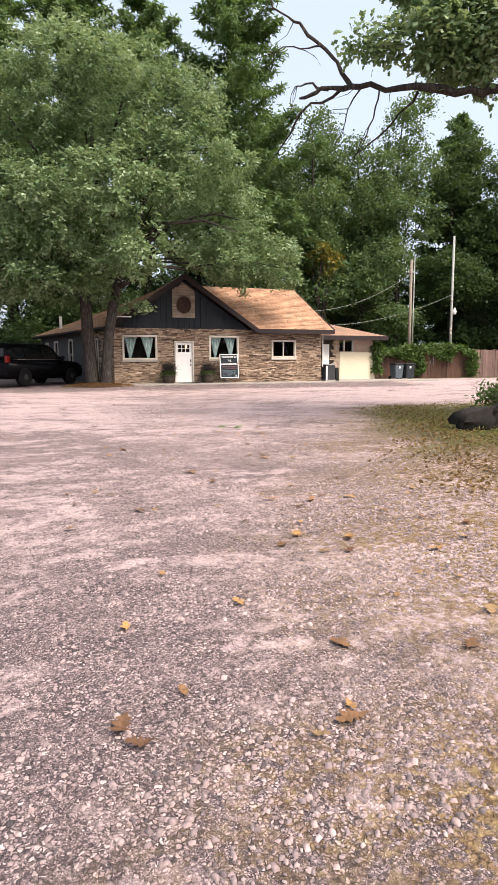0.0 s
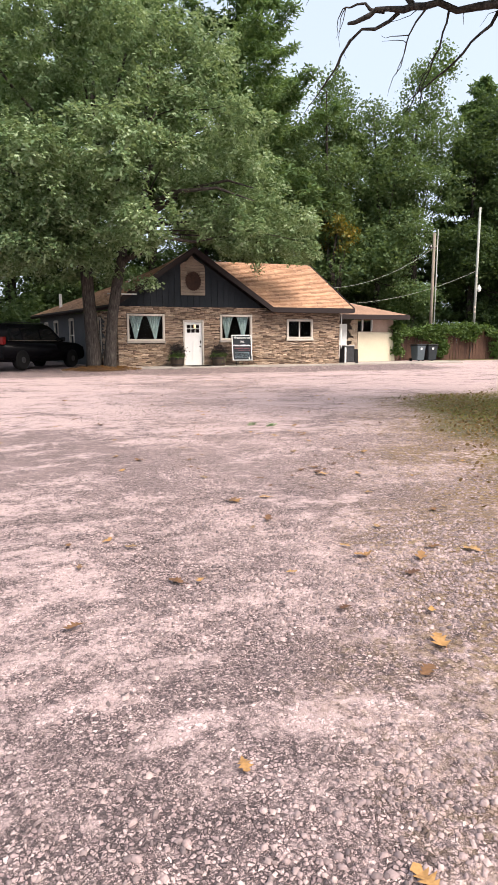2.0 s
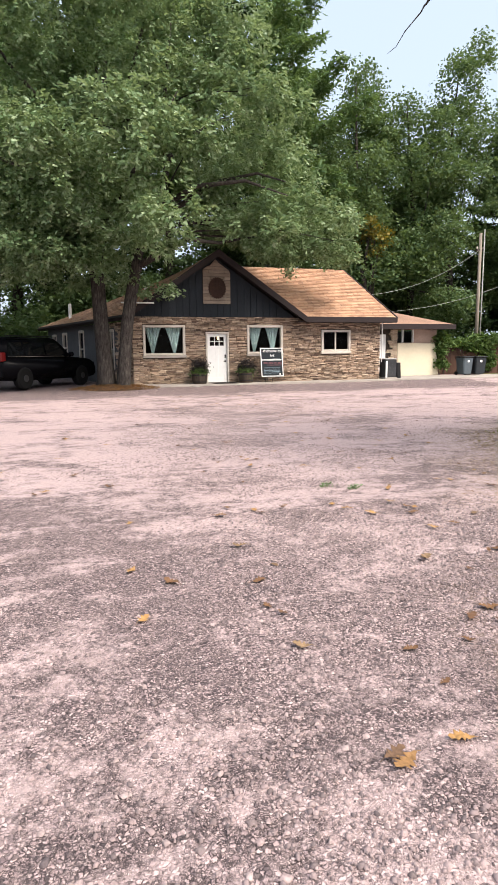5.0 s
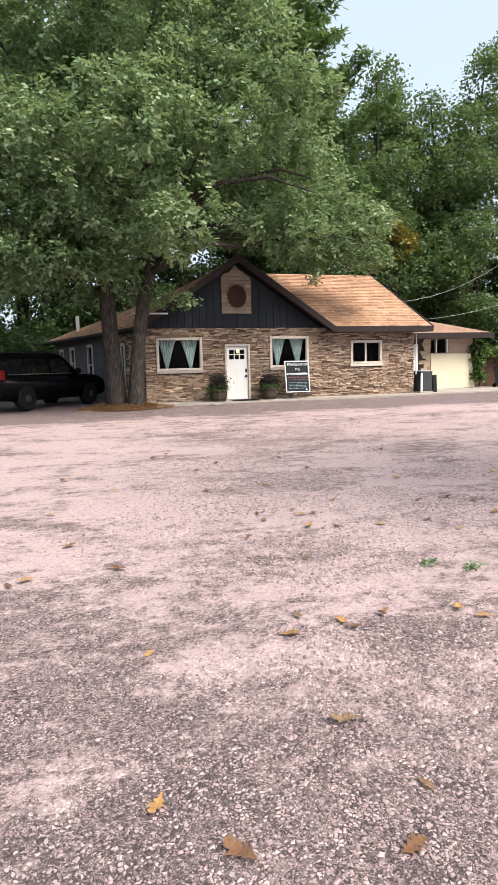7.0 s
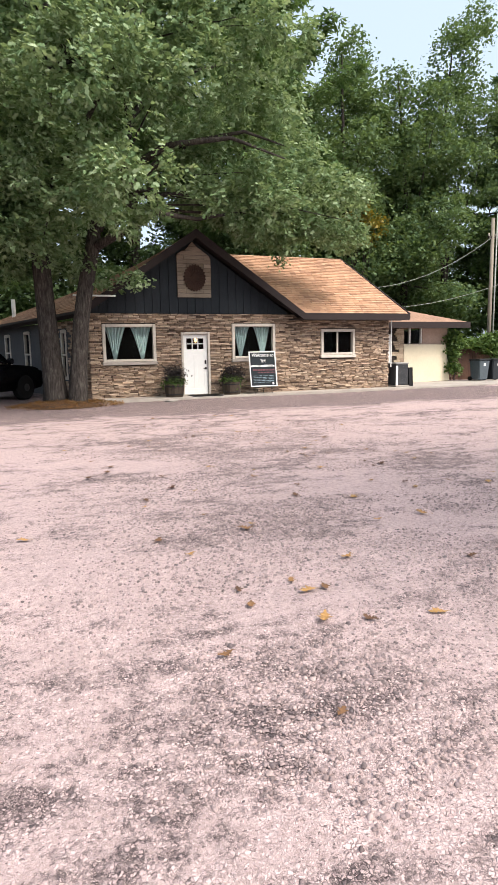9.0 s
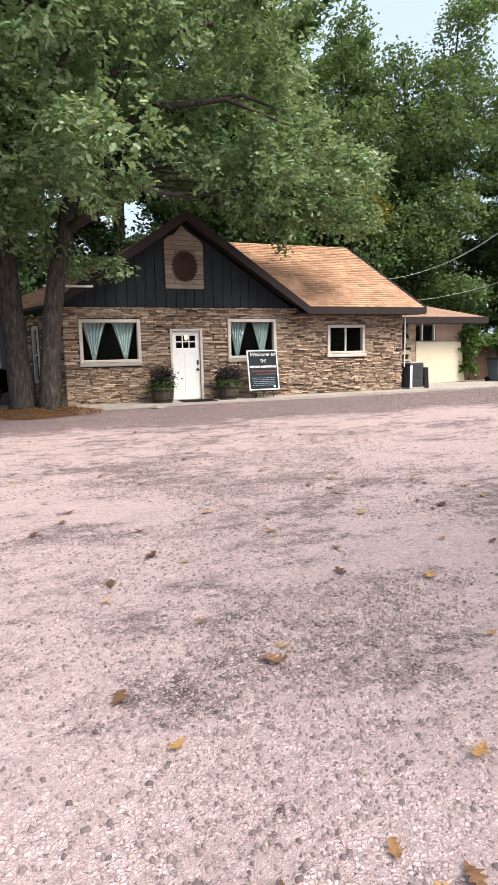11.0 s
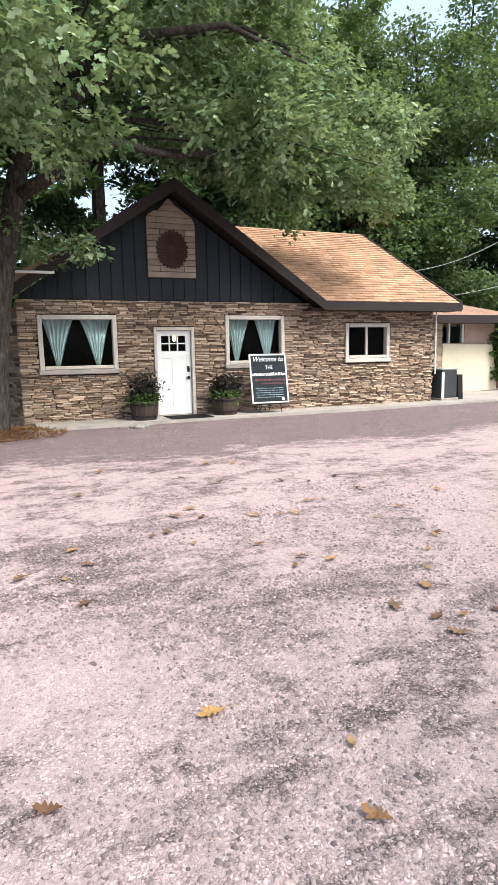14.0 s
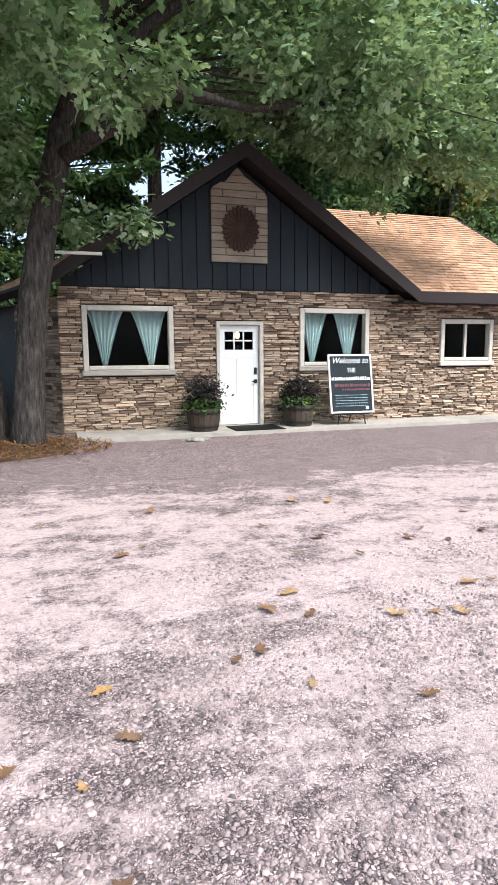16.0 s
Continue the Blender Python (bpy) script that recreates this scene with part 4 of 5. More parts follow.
def thicket():
    """Undergrowth that closes the wood at eye height, its shade put into the leaf colour."""
    t = new("undergrowth")
    tagged(t, "dense shaded undergrowth below the woodland trees", "undergrowth", kind="stuff")
    lobes = [(x, 12.5 + 2.0 * math.sin(x * 0.9) + (0 if x > -6 else 1.5), 2.0 + 0.7 * math.sin(x * 1.7), 2.0, 1.4, 2.6) for x in range(-30, 46, 2)]
    lobes += [(x, 21 + 2.0 * math.sin(x), 3.7 if -9 < x < 9 else 5.5, 3.0, 1.5, 3.9 if -9 < x < 9 else 6.0) for x in range(-45, 62, 3)]
    lobes += [(x, 16.5 + math.sin(x), 6.5, 2.4, 1.4, 4.5) for x in range(15, 36, 3)]
    lobes += [(x, 9.5 + 1.5 * math.sin(x), 4.0, 2.2, 1.5, 4.0) for x in range(-26, -7, 2)] + [(x, 13.5, 7.5, 2.6, 1.5, 4.0) for x in range(-30, -8, 2)]
    pts, mids = clumps(lobes, 2300, 42, 0.9, 77)
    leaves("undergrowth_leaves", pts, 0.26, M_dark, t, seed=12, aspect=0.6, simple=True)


thicket()


def near_oak():
    """The tree beside the drive whose boughs reach over the view."""
    t = empty("oak_tree", pose(7.5, -22.5, gz(7.5, -22.5) - 0.1), "oak beside the drive with a long bough and bare twigs", "tree")
    off = Vector((7.5, -22.5, gz(7.5, -22.5) - 0.1))
    def P(*p):
        return tuple(Vector(p) - off)
    bm = bmesh.new()
    tube(bm, [(0, 0, 0), (0, 0.1, 2.5), (-0.3, 0.2, 5.0), (-0.6, 0.3, 8.0), (-0.5, 0.3, 11)], [0.42, 0.33, 0.28, 0.2, 0.08], 12, rough=0.2)
    tr = part("trunk", bm, M_bark, t, "", True)
    rj = random.Random(44)

    def limb(pts, r0, r1, twigs=3):
        b = bmesh.new()
        fine = []
        for p, q in zip(pts, pts[1:]):
            p, q = Vector(p), Vector(q)
            j = (q - p).length * 0.07
            for s in range(4):
                fine.append(p.lerp(q, s / 4) + (Vector((rj.uniform(-j, j), rj.uniform(-j, j), rj.uniform(-j, j))) if s else Vector()))
        fine.append(Vector(pts[-1]))
        k = len(fine)
        tube(b, [P(*p) for p in fine], [(r0 + (r1 - r0) * i / (k - 1)) * rj.uniform(0.85, 1.15) for i in range(k)], 7, rough=0.3)
        part("limb", b, M_bark, tr, "", True)
        for w in range(twigs):
            i = rj.randrange(k // 3, k)
            p = fine[i]
            pt = [p]
            d = Vector((rj.uniform(-1, 0.3), rj.uniform(-.3, .6), rj.uniform(-1, 0.4))).normalized()
            for s in range(4):
                d = (d + Vector((rj.gauss(0, .3), rj.gauss(0, .3), rj.gauss(-.08, .3)))).normalized()
                pt.append(pt[-1] + d * rj.uniform(0.08, 0.2))
            b = bmesh.new()
            tube(b, [P(*v) for v in pt], [0.009, 0.007, 0.006, 0.004, 0.002], 4)
            part("twig", b, M_bark, tr)
    limb([(7.2, -22.3, 5.0), (5.0, -21.2, 5.9), (3.4, -20.4, 6.05), (2.6, -20.0, 6.25), (1.9, -19.9, 6.0), (1.0, -19.5, 6.15), (0.1, -18.9, 6.35), (-0.5, -18.4, 6.4), (-0.95, -17.9, 6.35)], 0.13, 0.03)
    limb([(-0.15, -18.6, 6.4), (-0.4, -18.3, 7.0), (-1.0, -18.0, 7.7), (-1.5, -17.8, 8.0), (-1.45, -17.6, 8.8)], 0.045, 0.01)
    limb([(-0.6, -18.2, 7.25), (-1.1, -17.9, 7.3), (-1.8, -17.6, 7.1)], 0.02, 0.006)
    limb([(-0.3, -18.4, 6.38), (-0.9, -17.9, 6.1), (-1.2, -17.5, 5.5), (-1.25, -17.4, 5.4)], 0.03, 0.006)
    limb([(0.3, -18.9, 6.3), (0.25, -18.6, 5.7), (0.1, -18.4, 5.2)], 0.02, 0.005)
    limb([(0.9, -19.3, 6.15), (0.6, -18.9, 5.7), (0.2, -18.5, 5.3), (0.1, -18.35, 5.25)], 0.025, 0.005)
    limb([(-0.5, -18.3, 6.4), (-0.9, -18.1, 6.55), (-1.1, -18.0, 6.5)], 0.03, 0.01)
    limb([(0.0, -18.8, 6.35), (-0.2, -18.5, 5.9), (-0.25, -18.3, 5.5)], 0.018, 0.004)
    lobes = [tuple(P(*l[:3])) + l[3:] for l in ((-0.1, -19.2, 6.95, 0.5, 0.35, 0.32), (0.45, -19.3, 6.95, 0.6, 0.4, 0.35), (0.9, -19.6, 6.95, 0.7, 0.5, 0.45), (1.4, -19.7, 7.25, 0.8, 0.5, 0.55), (1.4, -19.6, 6.65, 0.6, 0.4, 0.3), (2.1, -19.7, 7.3, 0.8, 0.6, 0.6), (2.2, -19.7, 6.5, 0.7, 0.5, 0.3), (0.6, -19.2, 8.4, 0.6, 0.6, 0.5), (3.6, -20.0, 5.8, 0.9, 0.6, 0.35), (2.6, -19.8, 6.6, 1.3, 0.8, 0.45), (1.1, -19.4, 8.0, 0.8, 0.7, 0.6), (2.0, -19.7, 7.2, 1.1, 0.8, 0.7), (3.4, -20.0, 6.9, 1.4, 1.0, 0.6), (3.0, -20.0, 7.2, 1.7, 1.2, 0.75), (2.4, -19.3, 8.4, 1.6, 1.2, 0.8), (4.6, -20.6, 8.0, 1.8, 1.5, 1.5), (1.4, -19.4, 6.6, 0.5, 0.4, 0.2), (4.9, -20.8, 6.3, 1.3, 1.0, 0.6), (6.5, -21.5, 8.5, 2.2, 2.2, 2.2), (3.9, -19.4, 5.3, 0.8, 0.5, 0.25), (7.0, -22.5, 10.5, 3.0, 3.0, 2.2))]
    sprays("crown", lobes, 4200, 11, 0.15, M_oak, t, 31, "", -0.4)


near_oak()


def mound():
    bm = bmesh.new()
    n, rows = 40, 8
    g = []
    for j in range(rows + 1):
        q = j / rows
        g.append([bm.verts.new((-3.9 + (1.15 + 0.25 * noise.noise((i * 0.4, 2, 0))) * q * math.cos(2 * math.pi * i / n), -1.55 + 0.9 * q * math.sin(2 * math.pi * i / n), 0.04 + 0.17 * (1 - q * q) + 0.03 * noise.noise((i * 0.5, q * 4, 0)) - 0.04 * q)) for i in range(n)])
    for a, b in zip(g, g[1:]):
        for i in range(n):
            bm.faces.new((a[i - 1], a[i], b[i], b[i - 1]))
    m = plain("needle_litter", (0.085, 0.05, 0.03), 0.95, spread=0.6, scale=30, bump=0.6)
    rs = np.random.RandomState(3)
    k = 3200
    r, a = rs.rand(k) ** 0.6 * 1.45, rs.rand(k) * 6.283
    pts = np.stack([-3.85 + 1.15 * r * np.cos(a), -1.6 + 0.75 * r * np.sin(a), 0.07 + 0.13 * np.clip(1 - r * r / 1.7, 0, 1)], 1)
    lit = new("dead_needles")
    tagged(lit, "orange-brown dead needles and leaves below the oak", "leaf litter", kind="stuff")
    leaves("needle_litter", pts, 0.075, foliage("dead_needles", [(0.07, 0.035, 0.018), (0.17, 0.085, 0.035), (0.28, 0.15, 0.06)]), lit, up=0.1, aspect=0.22, seed=4, simple=True)
    tagged(part("litter_mound", bm, m, smooth=True), "mound of orange-brown dead needles round the trunks", "leaf litter", kind="stuff")


mound()

# ---- things at the front ----
M_stave = pieces("dark_barrel_wood", [(0.05, 0.036, 0.026), (0.075, 0.055, 0.04), (0.06, 0.044, 0.032)], 0.8, 20, 0.35, stretch=(2, 2, 0.3))
M_petal = foliage("purple_leaves", [(0.010, 0.009, 0.010), (0.02, 0.018, 0.02), (0.045, 0.035, 0.04)])


def planter(x, y, seed, tall):
    p = empty("barrel_planter", pose(x, y, 0.096), "dark half-barrel planter with purple and green foliage", "planter", "planters beside the door")
    n = 18
    for k in range(n):
        a0, a1 = 2 * math.pi * k / n + 0.008, 2 * math.pi * (k + 1) / n - 0.008
        bm = bmesh.new()
        prof = [(0.0, 0.27), (0.15, 0.305), (0.3, 0.32), (0.42, 0.315)]
        o = [[bm.verts.new((r * math.cos(a), r * math.sin(a), z)) for a in (a0, a1)] for z, r in prof]
        i = [[bm.verts.new(((r - 0.03) * math.cos(a), (r - 0.03) * math.sin(a), z)) for a in (a0, a1)] for z, r in prof]
        for j in range(3):
            bm.faces.new((o[j][0], o[j][1], o[j + 1][1], o[j + 1][0]))
            bm.faces.new((i[j][1], i[j][0], i[j + 1][0], i[j + 1][1]))
        bm.faces.new((o[3][0], o[3][1], i[3][1], i[3][0]))
        part("stave", bm, M_stave, p)
    for z, r in ((0.07, 0.292), (0.33, 0.325)):
        bm = bmesh.new()
        a = [[bm.verts.new((q * math.cos(2 * math.pi * i / 36), q * math.sin(2 * math.pi * i / 36), zz)) for i in range(36)] for q, zz in ((r, z), (r + 0.006, z), (r + 0.006, z + 0.035), (r, z + 0.035))]
        for u, v in zip(a, a[1:]):
            for i in range(36):
                bm.faces.new((u[i - 1], u[i], v[i], v[i - 1]))
        part("hoop", bm, M_black, p)
    bm = bmesh.new()
    lathe(bm, [(0.0, 0.25), (0.39, 0.285)], 18)
    part("soil", bm, plain("potting_soil", (0.03, 0.022, 0.016), 0.95), p)
    pts, _ = clumps([(0, 0, 0.52, 0.3, 0.3, 0.12)], 40, 26, 0.16, seed)
    leaves("green_foliage", pts, 0.08, M_ivy, p, seed=seed)
    pts, mids = clumps([(0, 0, 0.60 + tall * 0.5, 0.33, 0.3, 0.12 + tall)], 46, 28, 0.15, seed + 1)
    leaves("purple_foliage", pts, 0.075, M_petal, p, seed=seed + 1)
    bm = bmesh.new()
    limbs_to(bm, (0, 0, 0.38), mids, range(0, 40, 3), 0.012, seed)
    part("stems", bm, M_bark, p)


planter(-0.42, -0.62, 5, 0.22)
planter(1.58, -0.48, 9, 0.16)


def text_mesh(body, size, parent, m, material, shear=0.0, width=1.0):
    c = bpy.data.curves.new("lettering", 'FONT')
    c.body, c.size, c.align_x, c.extrude, c.shear = body, size, 'CENTER', 0.001, shear
    o = bpy.data.objects.new("lettering", c)
    me = bpy.data.meshes.new_from_object(o)
    bpy.data.objects.remove(o)
    ob = new("lettering", me)
    me.materials.append(material)
    me.transform(Matrix.Diagonal((width, 1, 1, 1)))
    ob.parent = parent
    ob.matrix_basis = m
    return ob


def chalk_sign():
    s = empty("easel_sign", pose(2.66, -0.62, 0.0, 0, 0, -3), "black chalkboard welcome sign with white frame on an easel", "sign")
    T = pose(0, -0.14, 0.33, -11, 0, 0)
    W, H = 0.95, 1.2
    chalk = plain("slate_board", (0.011, 0.017, 0.022), 0.75, spread=0.35, scale=6)
    face = part("board", B(-W / 2 + 0.03, W / 2 - 0.03, -0.01, 0.01, 0.03, H - 0.03, m=T), chalk, s)
    for q in ((-W / 2, -W / 2 + 0.035, 0, H), (W / 2 - 0.035, W / 2, 0, H), (-W / 2 + .036, W / 2 - .036, 0, 0.035), (-W / 2 + .036, W / 2 - .036, H - 0.035, H)):
        part("frame", B(q[0], q[1], -0.025, 0.02, q[2], q[3], bevel=0.005, m=T), M_white, s, "white frame strip")
    for x, y0, y1 in ((-0.3, -0.12, -0.04), (0.3, -0.12, -0.04), (-0.12, 0.32, 0.02), (0.12, 0.32, 0.02)):
        bm = bmesh.new()
        tube(bm, [(x, y0, 0.096), (x * 0.9, y1 * 0.6 + y0 * 0.4, 0.34), (x * 0.5, 0.14, 1.3 if y0 > 0 else 0.36)], [0.012, 0.012, 0.01], 6)
        part("leg", bm, M_black, s)
    part("ledge", B(-0.36, 0.36, -0.17, -0.03, 0.30, 0.325), M_black, s)
    wt = plain("white_chalk", (0.75, 0.75, 0.74), 0.9, spread=0.1)
    red = plain("red_chalk", (0.17, 0.07, 0.08), 0.9, spread=0.2)
    blue = plain("pale_blue_chalk", (0.30, 0.40, 0.46), 0.9, spread=0.2)
    F = T @ pose(0, -0.0135, 0, 90, 0, 0)
    text_mesh("Welcome to", 0.17, face, F @ pose(0, 1.02, 0), wt, 0.35, 0.92)
    text_mesh("THE", 0.13, face, F @ pose(0.02, 0.83, 0), wt, 0, 0.8)
    rnd = random.Random(2)

    def bars(z, x0, x1, h, m, n):
        x = x0
        for k in range(n):
            w = (x1 - x0) / n
            part("lettering", B(x + w * 0.08, x + w * rnd.uniform(0.55, 0.9), -0.0145, -0.011, z + rnd.uniform(-.003, .003), z + h * rnd.uniform(0.75, 1.1), m=T), m, face)
            x += w
    bars(0.67, -0.42, 0.43, 0.07, wt, 22)
    bars(0.54, -0.36, 0.42, 0.06, red, 14)
    bars(0.465, -0.2, 0.42, 0.035, red, 12)
    for j in range(5):
        bars(0.36 - j * 0.055, -0.36 + 0.02 * (j % 2), 0.36, 0.014, blue, 16)
    part("tag", B(0.3, 0.36, -0.0145, -0.011, 0.07, 0.13, m=T), wt, face)


chalk_sign()


def ac_unit():
    a = empty("air_conditioner", pose(8.56, 0.15, 0.095, 0, 0, 2) @ Matrix.Diagonal((0.78, 0.8, 1, 1)), "grey outdoor air-conditioning unit on the concrete apron", "air conditioner")
    grey = plain("dark_grey_grille", (0.06, 0.062, 0.066), 0.5)
    part("base", B(-0.40, 0.40, -0.4, 0.4, 0.0, 0.06, bevel=0.01), M_concrete, a)
    part("body", B(-0.36, 0.36, -0.36, 0.36, 0.06, 0.86, bevel=0.03), grey, a)
    part("top", B(-0.38, 0.38, -0.38, 0.38, 0.861, 0.91, bevel=0.02), plain("light_grey_lid", (0.33, 0.33, 0.32), 0.5), a)
    for i in range(18):
        part("louvre", B(-0.33, 0.33, -0.378, -0.362, 0.1 + i * 0.042, 0.122 + i * 0.042), grey, a)
    part("corner_post", B(-0.39, -0.27, -0.395, -0.379, 0.06, 0.80, bevel=0.01), M_white, a, "white corner strip")
    b = empty("dark_board", pose(8.98, 0.05, 0.095, 0, -3, 0), "dark narrow board standing beside the air conditioner", "board")
    part("board", B(-0.09, 0.09, -0.2, 0.2, 0, 0.72, bevel=0.01), M_black, b)
    d = empty("downpipe", pose(8.12, -0.04, 0.1), "white rain downpipe at the house corner", "pipe")
    bm = bmesh.new()
    tube(bm, [(0, 0, 0.75), (0, 0, 2.48)], [0.022, 0.022], 8)
    part("pipe", bm, M_white, d)


ac_unit()


def bin_at(x, y, yaw, col, label):
    b = empty("wheelie_bin", pose(x, y, 0.096, 0, 0, yaw) @ Matrix.Diagonal((1.12, 1.0, 0.92, 1)), label, "bin", "bins by the fence")
    bm = bmesh.new()
    box(bm, -0.28, 0.28, -0.3, 0.3, 0.05, 0.95)
    for v in bm.verts:
        if v.co.z < 0.5:
            v.co.x *= 0.82
            v.co.y *= 0.8
    bmesh.ops.bevel(bm, geom=list(bm.edges), offset=0.03, segments=2, affect='EDGES')
    m = plain("bin_plastic", col, 0.5)
    part("body", bm, m, b)
    bm = bmesh.new()
    box(bm, -0.31, 0.31, -0.34, 0.34, 0.955, 1.03, 0.03)
    part("lid", bm, M_black, b)
    bm = bmesh.new()
    tube(bm, [(-0.25, 0.36, 0.9), (0.25, 0.36, 0.9)], [0.018, 0.018], 6)
    part("handle", bm, M_black, b)
    for sx in (-0.26, 0.26):
        bm = bmesh.new()
        tube(bm, [(sx - 0.03, 0.25, 0.1), (sx + 0.03, 0.25, 0.1)], [0.1, 0.1], 14)
        part("wheel", bm, M_rubber, b)
    part("label_plate", B(-0.05, 0.05, -0.292, -0.285, 0.7, 0.82), M_white, b)


# grey-blue here is the sheen on the bin's side, given as body colour
bin_at(13.86, 1.75, 6, (0.075, 0.095, 0.11), "dark wheelie bin with a black lid, its grey-blue sheen painted in")
bin_at(14.62, 1.7, -3, (0.022, 0.027, 0.032), "near-black wheelie bin with a black lid")


def fence():
    f = empty("fence", pose(0, 0, 0), "rust-brown board fence overgrown with ivy", "fence")
    boards = pieces("red_brown_boards", [(0.085, 0.045, 0.03), (0.115, 0.06, 0.042), (0.07, 0.036, 0.026)], 0.85, 16, 0.3, stretch=(3, 3, 0.4))
    grey = pieces("grey_red_boards", [(0.16, 0.10, 0.08), (0.20, 0.13, 0.11), (0.13, 0.08, 0.07)], 0.85, 16, 0.3, stretch=(3, 3, 0.4))
    rnd = random.Random(4)
    x, k = 12.65, 0
    while x < 32:
        y = 2.9 + 0.02 * math.sin(k)
        far = x > 20.2
        h = (1.7 if not far else 1.8) + rnd.uniform(-.04, .04)
        part("board", B(x + 0.008, x + 0.192, y, y + 0.025, gz(x, y) - 0.05, gz(x, y) + h), grey if far else boards, f)
        if k % 12 == 0:
            part("post", B(x - 0.05, x + 0.05, y + 0.03, y + 0.13, gz(x, y) - 0.3, gz(x, y) + 1.8), boards, f)
        x += 0.2
        k += 1
    for z in (0.5, 1.4):
        part("rail", B(12.65, 32, 2.95, 3.02, 0.15 + z, 0.24 + z), boards, f)
    ivy = empty("ivy", pose(0, 0, 0), "green ivy spilling over the fence top", "climber")
    lobes = [(x, 2.82, 1.88 + 0.14 * math.sin(x * 2.1), 0.45, 0.25, 0.16) for x in np.arange(13.0, 20.4, 0.75)]
    lobes += [(16.1, 2.8, 1.1, 0.4, 0.16, 0.75), (20.1, 2.8, 1.05, 0.4, 0.18, 0.8), (15.3, 2.8, 1.55, 0.7, 0.16, 0.25), (18.0, 2.8, 1.55, 0.6, 0.16, 0.18), (12.85, 2.3, 1.15, 0.26, 0.2, 0.95), (12.85, 2.3, 1.85, 0.3, 0.22, 0.4), (17.6, 3.1, 2.1, 0.9, 0.3, 0.2)]
    pts, mids = clumps(lobes, 380, 36, 0.24, 61)
    leaves("ivy_leaves", pts, 0.13, M_ivy, ivy, seed=62, aspect=0.8)
    for xx in (13.4, 16.0, 18.2, 20.1):
        bm = bmesh.new()
        tube(bm, [(xx, 2.85, 0.1), (xx + 0.1, 2.83, 1.0), (xx - 0.05, 2.82, 1.9)], [0.03, 0.02, 0.01], 5)
        part("stem", bm, M_bark, ivy)


fence()


def utility_pole(x, y, h, r, mat, label, lamp_on):
    p = empty("utility_pole", pose(x, y, gz(x, y) - 0.2), label, "pole", "poles behind the fence")
    bm = bmesh.new()
    tube(bm, [(0, 0, 0), (0, 0, h)], [r, r * 0.8], 10)
    part("pole", bm, mat, p, "", True)
    if lamp_on:
        bm = bmesh.new()
        lathe(bm, [(0, 0.05), (0.05, 0.1), (0.18, 0.13), (0.27, 0.1), (0.33, 0.05), (0.42, 0.045)], 14, (0.2, -0.05, h * 0.465))
        part("meter_globe", bm, M_white, p, "white round meter globe", True)
        part("bracket", B(0.05, 0.2, -0.07, -0.03, h * 0.5, h * 0.5 + 0.05), M_steel, p)
        for z in (0.33, 0.36, 0.56):
            part("clamp", B(-0.12, 0.0, -0.12, -0.05, h * z, h * z + 0.1, bevel=0.01), M_frame, p)
    elif lamp_on is False:
        part("cross_piece", B(-0.25, 0.25, -0.05, 0.05, h - 0.9, h - 0.8), M_bark, p)
        for sx in (-0.2, 0.2):
            bm = bmesh.new()
            lathe(bm, [(0, 0.03), (0.06, 0.05), (0.12, 0.03)], 8, (sx, 0, h - 0.8))
            part("insulator", bm, M_frame, p)
    return p


M_pole = plain("weathered_pole", (0.24, 0.21, 0.17), 0.9)
M_steel = plain("galvanised_pole", (0.34, 0.36, 0.33), 0.5)
utility_pole(15.72, 3.35, 7.5, 0.1, M_pole, "weathered wooden utility pole with insulators", False)
utility_pole(15.92, 3.3, 7.7, 0.035, M_steel, "thin metal conduit pole beside the wooden one", None)
utility_pole(18.8, 3.35, 9.1, 0.09, M_steel, "tall pale utility pole with a glass meter", True)


def cable(a, b, sag, name="overhead_cable"):
    bm = bmesh.new()
    a, b = Vector(a), Vector(b)
    n = 16
    tube(bm, [a.lerp(b, i / n) - Vector((0, 0, sag * 4 * (i / n) * (1 - i / n))) for i in range(n + 1)], [0.01] * (n + 1), 5)
    c = empty(name, pose(0, 0, 0), "thin grey overhead cable to the house roof", "cable", "overhead cables")
    part("wire", bm, M_steel, c)


cable((8.0, 4.0, 4.2), (15.72, 3.3, 6.6), 0.75)
cable((10.5, 5.0, 3.4), (18.8, 3.3, 5.4), 0.45)

bar = empty("light_bar", pose(-2.75, -0.78, 3.24), "white tubular lamp bar below the gable edge", "lamp")
bm = bmesh.new()
tube(bm, [(-0.7, -0.1, 0), (0.55, -0.1, 0)], [0.028, 0.028], 10)
part("tube", bm, M_white, bar)
for sx in (-0.5, -0.2):
    part("bracket", B(sx, sx + 0.03, -0.12, 0.13, 0.02, 0.05), M_black, bar)


